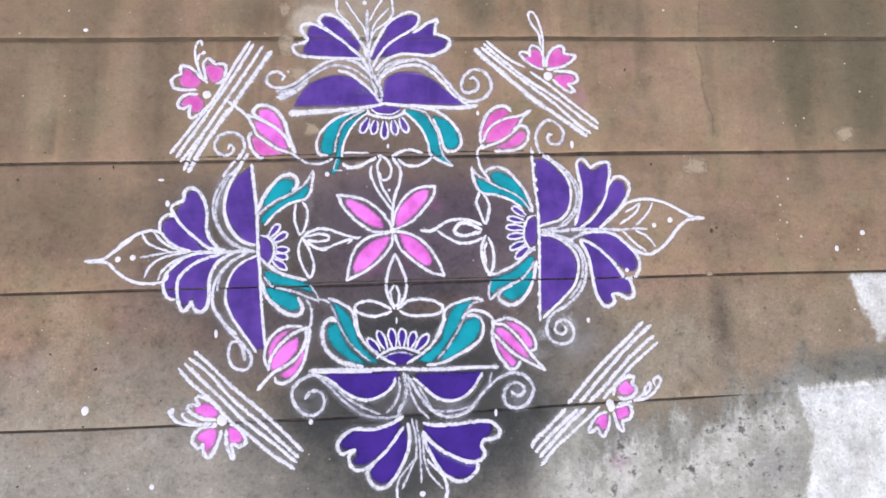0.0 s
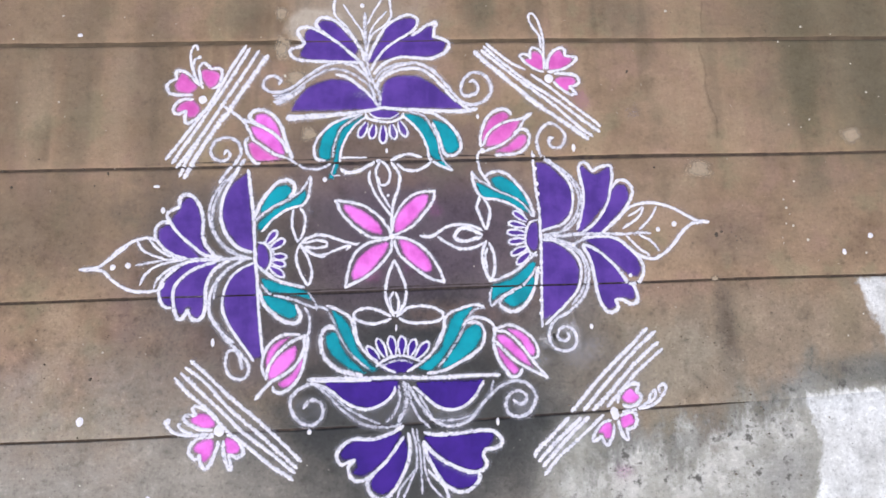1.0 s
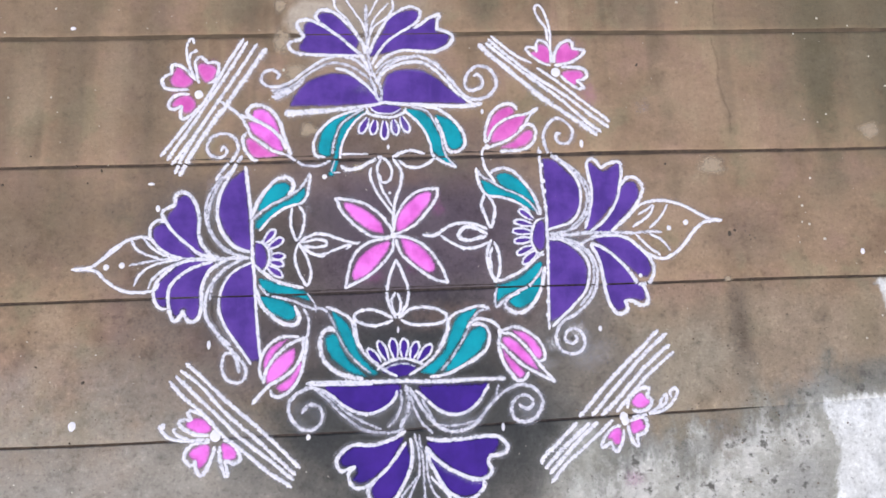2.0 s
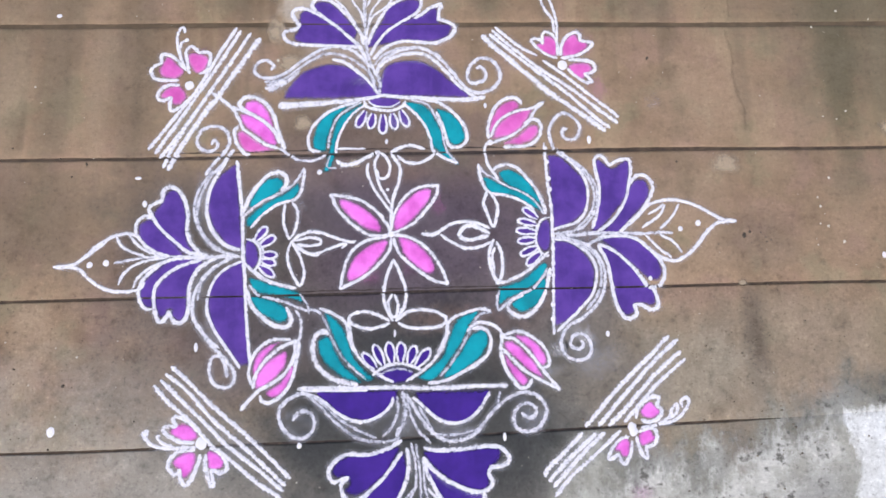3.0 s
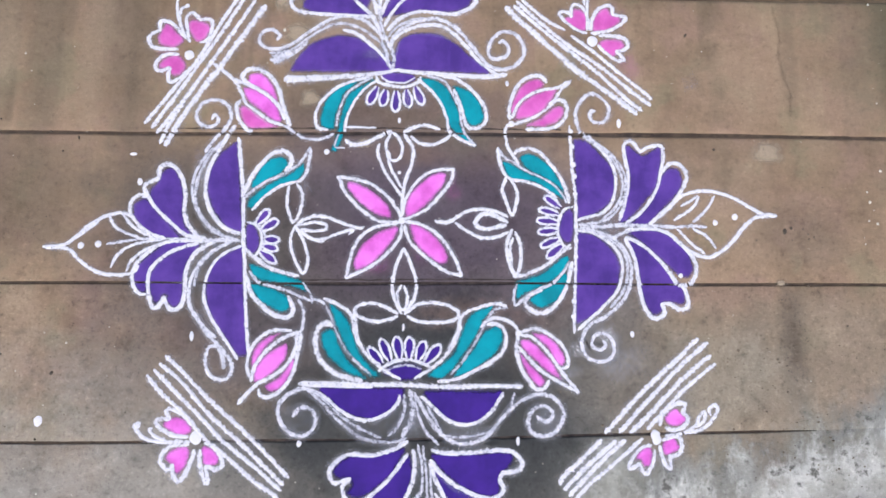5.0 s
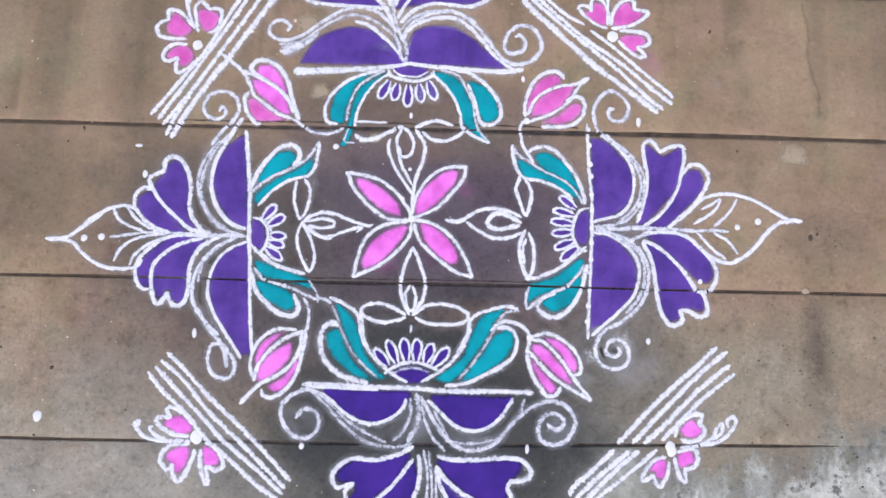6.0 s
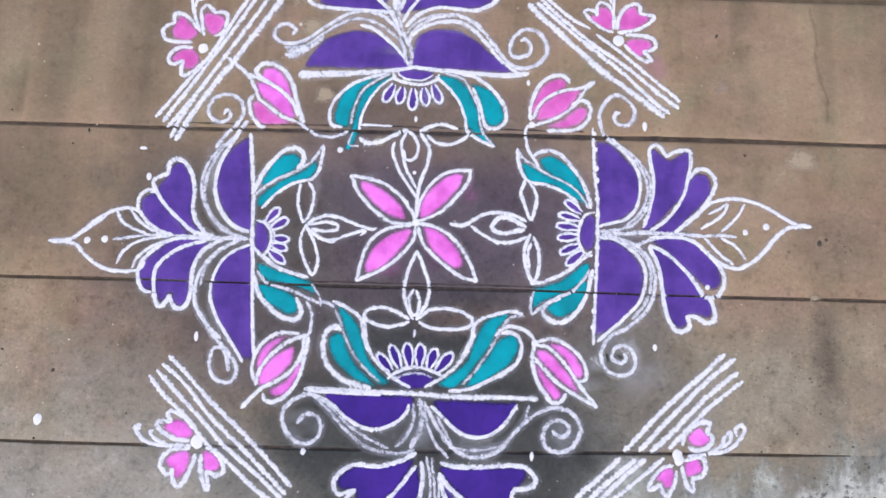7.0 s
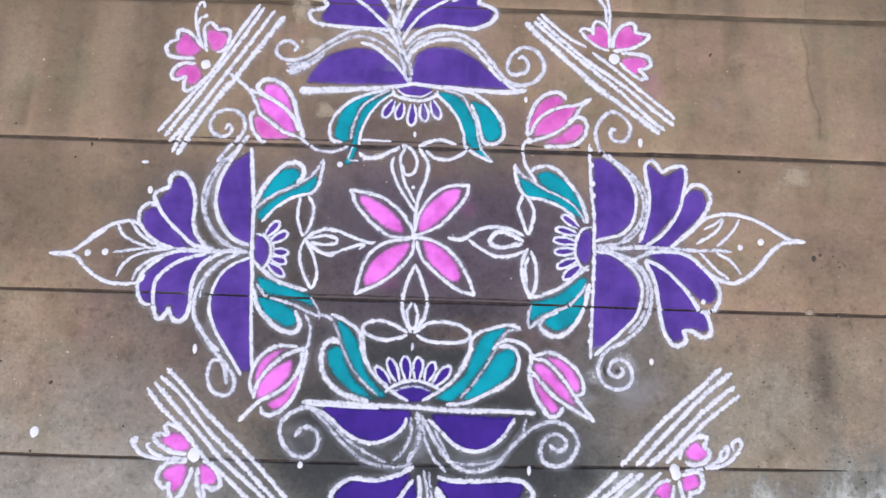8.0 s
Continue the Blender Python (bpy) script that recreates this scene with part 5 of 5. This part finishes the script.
stroke(p, "outline", 9, [(-11, -12), (-39, -13), (-57, -25), (-63, -44), (-50, -57), (-40, -51), (-40, -51), (-37, -70), (-26, -79), (-12, -58), (-2, -29), (-2, -21)])
p = fill(m, "petal", pink, [(15, -22), (21, -18), (39, -31), (41, -44), (22, -47), (17, -34)])
stroke(p, "outline", 9, [(9, -21), (11, -51), (20, -76), (26, -81), (22, -51), (22, -51), (39, -58), (52, -50), (47, -31), (30, -14), (17, -9)])
dab(m, "hub", (0, 0), 13)
stroke(m, "sprig", 7, [(-9, -8), (-34, -7), (-64, -8), (-94, -1), (-110, 13), (-115, 22), (-108, 26), (-106, 17)])
stroke(m, "sprig", 7, [(-52, -7), (-77, 3), (-86, 16), (-80, 18)])
dab(m, "dot", (-111, 21), 6)

m = motif("corner_flower", 492, -293, "three-petal pink rangoli flower with white dot centre beside a joint")
p = fill(m, "petal", pink, [(21, 33), (38, 50), (47, 43), (56, 34), (41, 25)])
stroke(p, "outline", 9, [(8, 22), (15, 44), (39, 63), (58, 63), (54, 47), (54, 47), (63, 38), (57, 23), (36, 14), (18, 19)])
p = fill(m, "petal", pink, [(15, -14), (30, -1), (41, -15), (38, -21), (19, -29)])
stroke(p, "outline", 8, [(11, -5), (40, 3), (50, -13), (42, -30), (25, -34), (25, -34), (26, -56), (17, -51), (10, -31), (6, -13)])
p = fill(m, "petal", pink, [(-37, -38), (-22, -21), (-11, -26), (-15, -48), (-24, -49), (-30, -38)])
stroke(p, "outline", 8, [(-8, -13), (-31, -21), (-51, -46), (-52, -57), (-33, -49), (-33, -49), (-27, -62), (-18, -65), (-7, -44), (-3, -22)])
dab(m, "hub", (-1, 5), 10)
dab(m, "hub", (2, -4), 10)
stroke(m, "sprig", 7, [(17, 4), (49, 7), (78, 22), (84, 37), (96, 48), (95, 32), (78, 20)])
stroke(m, "sprig", 7, [(59, 9), (87, 15), (106, 28), (122, 52), (116, 61), (106, 54), (108, 41)])

# loose dabs of white powder
loose_dab((-242, 516), 4.1, 5.3)
loose_dab((212, 408), 3.5, 5.9)
loose_dab((-6, 328), 3.0, 5.9)
loose_dab((439, 327), 4.4, 9.8)
loose_dab((-399, -103), 4.0, 8.8)
loose_dab((-188, -303), 4.8, 6.2)
loose_dab((453, -97), 4.1, 6.4)
loose_dab((227, -299), 3.7, 8.7)
loose_dab((-515, 198), 4.9, 7.3)
loose_dab((-677, -261), 8.1, 9.9)
loose_dab((-529, -427), 5.4, 5.9)
loose_dab((-578, -429), 3.6, 3.6)
loose_dab((-778, -83), 2.7, 2.3)
loose_dab((-635, -116), 2.7, 2.7)
loose_dab((-670, -232), 2.3, 2.3)
loose_dab((-779, -216), 2.7, 2.3)
loose_dab((-798, -358), 2.3, 2.7)
loose_dab((-787, -373), 2.7, 2.7)
loose_dab((-670, -393), 2.3, 2.3)
loose_dab((-604, -395), 2.3, 2.3)
loose_dab((-697, -347), 1.8, 1.8)
loose_dab((1037, 629), 4.6, 4.6)
loose_dab((974, 590), 3.5, 3.5)
loose_dab((1112, 609), 2.4, 2.4)
loose_dab((1154, 530), 3.0, 3.0)
loose_dab((1185, 455), 3.5, 3.5)
loose_dab((1030, 387), 3.5, 3.5)
loose_dab((976, 375), 2.7, 2.7)
loose_dab((1007, 368), 2.4, 2.4)
loose_dab((694, 674), 4.9, 4.9)
loose_dab((972, 233), 4.3, 4.3)
loose_dab((941, 189), 3.0, 3.0)
loose_dab((945, 168), 4.3, 4.3)
loose_dab((941, 130), 3.0, 3.0)
loose_dab((958, 124), 4.3, 4.3)
loose_dab((990, 89), 4.9, 4.9)
loose_dab((1076, 58), 5.1, 7.2)
loose_dab((1146, 95), 6.5, 6.5)
loose_dab((1130, 54), 3.5, 3.5)
loose_dab((930, 83), 2.2, 2.2)
loose_dab((1103, -90), 3.2, 3.2)
loose_dab((1059, -139), 3.0, 3.0)
loose_dab((-718, 623), 6.0, 4.5)
loose_dab((-759, 672), 4.0, 3.5)
loose_dab((-758, 459), 3.0, 3.5)
loose_dab((-531, 254), 7.0, 3.5)
loose_dab((-852, 460), 3.0, 3.0)
loose_dab((-869, 615), 3.5, 3.0)

# smears, cracks and dirt
smear("cement_smear", CEMENT, (-246, 590), 30, 60)
smear("cement_smear", CEMENT, (-218, 511), 41, 35)
smear("cement_smear", CEMENT, (-251, 674), 23, 29)
smear("cement_smear", CEMENT, (-250, 583), 26, 23)
smear("powder_smear", WHITE_DUST, (-212, 450), 29, 23)
smear("cement_smear", CEMENT, (742, 268), 58, 38)
smear("cement_smear", CEMENT, (752, 4), 18, 9)
smear("cement_smear", CEMENT, (1131, 345), 44, 34)
smear("cement_smear", CEMENT, (-185, 371), 32, 30)
smear("cement_smear", CEMENT, (-74, 280), 24, 16)
smear("powder_smear", WHITE_DUST, (-187, 187), 16, 24)
smear("powder_smear", WHITE_DUST, (-90, 199), 24, 24)
smear("powder_smear", PINK_DUST, (465, 447), 34, 44)
smear("powder_smear", PINK_DUST, (432, 548), 49, 49)
smear("powder_smear", WHITE_DUST, (589, 416), 29, 24)
smear("powder_smear", PINK_DUST, (-476, 451), 48, 52)
smear("powder_smear", PINK_DUST, (-416, 521), 48, 39)
smear("powder_smear", PINK_DUST, (280, 363), 53, 49)
smear("powder_smear", THICK_DUST, (402, -100), 36, 44)
smear("powder_smear", THICK_DUST, (345, -128), 34, 22)
smear("powder_smear", WHITE_DUST, (425, -150), 80, 60)
smear("powder_smear", WHITE_DUST, (366, -66), 44, 38)
smear("powder_smear", WHITE_DUST, (407, 115), 51, 38)
smear("powder_smear", WHITE_DUST, (495, 125), 70, 26)
smear("powder_smear", WHITE_DUST, (-69, -265), 93, 37)
smear("powder_smear", WHITE_DUST, (114, -277), 93, 31)
smear("powder_smear", WHITE_DUST, (22, -256), 43, 68)
smear("powder_smear", WHITE_DUST, (-196, -254), 43, 49)
smear("powder_smear", WHITE_DUST, (282, -259), 43, 43)
smear("powder_smear", WHITE_DUST, (-425, 10), 80, 50)
smear("powder_smear", WHITE_DUST, (-365, -70), 40, 90)
smear("powder_smear", WHITE_DUST, (-30, 470), 90, 40)
smear("powder_smear", WHITE_DUST, (90, 520), 70, 40)
smear("powder_smear", WHITE_DUST, (-5, 375), 90, 30)
smear("powder_smear", WHITE_DUST, (-396, 214), 24, 67)
smear("powder_smear", PINK_DUST, (46, 70), 45, 40)
smear("powder_smear", PINK_DUST, (-50, 37), 45, 30)
smear("powder_smear", PINK_DUST, (100, 189), 30, 35)
smear("powder_smear", PINK_DUST, (504, -420), 41, 27)
smear("powder_smear", WHITE_DUST, (317, -171), 55, 41)
crack(10, [(790, 697), (783, 657), (782, 615)])
crack(12, [(769, 584), (775, 554), (781, 515), (777, 477), (786, 426), (795, 395), (794, 345)])
crack(3, [(253, -488), (279, -469), (304, -459), (326, -445)])
dirt_speck((-659, -173), 4.1, 3.2)
dirt_speck((-757, -137), 2.7, 1.8)
dirt_speck((-516, -246), 1.8, 1.4)
dirt_speck((-680, -295), 2.3, 1.8)
dirt_speck((-810, -415), 3.2, 1.8)
dirt_speck((-851, 259), 3.0, 3.0)
dirt_speck((-871, 297), 3.5, 2.0)
dirt_speck((-695, 298), 3.5, 2.0)
dirt_speck((-640, 286), 4.0, 2.0)
dirt_speck((-795, 323), 2.0, 2.0)
dirt_speck((-669, 259), 2.0, 2.0)
dirt_speck((767, 107), 4.5, 6.4)
dirt_speck((780, 114), 3.2, 3.2)
dirt_speck((631, 274), 2.5, 3.1)
dirt_speck((583, 516), 5.0, 2.5)

# second scored lines beside the two middle joints
crack(2.6, [(x, 1000 * joint_y(1, x / 1000) + 10) for x in range(-460, 361, 60)], JOINT, "scored line beside the joint")
crack(2.2, [(x, 1000 * joint_y(0, x / 1000) + 7.5) for x in range(-340, 421, 60)], JOINT, "scored line beside the joint")

# dark crumbs: loose dirt, and stand-ins for small pits in the concrete
pits = [(random.gauss(0.66, 0.07), random.gauss(-0.13, 0.06)) for _ in range(40)] + [(random.uniform(-0.95, 1.25), random.uniform(-0.45, 0.75)) for _ in range(160)]
pits += [(random.gauss(-0.62, 0.16), random.gauss(-0.08, 0.12)) for _ in range(130)] + [(random.gauss(0.85, 0.18), random.gauss(-0.22, 0.11)) for _ in range(110)]
lumps = [(random.gauss(0.76, 0.05), random.gauss(-0.09, 0.06)) for _ in range(30)] + [(random.gauss(0.79, 0.03), random.gauss(0.10, 0.02)) for _ in range(12)]
lumps += [(random.gauss(0.80, 0.10), random.gauss(-0.33, 0.05)) for _ in range(40)] + [(random.gauss(0.40, 0.08), random.gauss(-0.17, 0.05)) for _ in range(12)]
scatter("dirt_lumps", "small brown dirt lumps stuck to the floor", LUMP, lumps, 0.0012, 0.0034)
scatter("dirt_and_pit_crumbs", "fine dark crumbs for dirt and small pits, scattered over the floor", GRIT, pits, 0.0005, 0.0016)
crumbs = [(random.uniform(-0.95, 1.25), random.uniform(-0.5, 0.75)) for _ in range(170)]
scatter("powder_crumbs", "stray grains of pale powder on the floor", SPECK, crumbs, 0.0006, 0.0017)
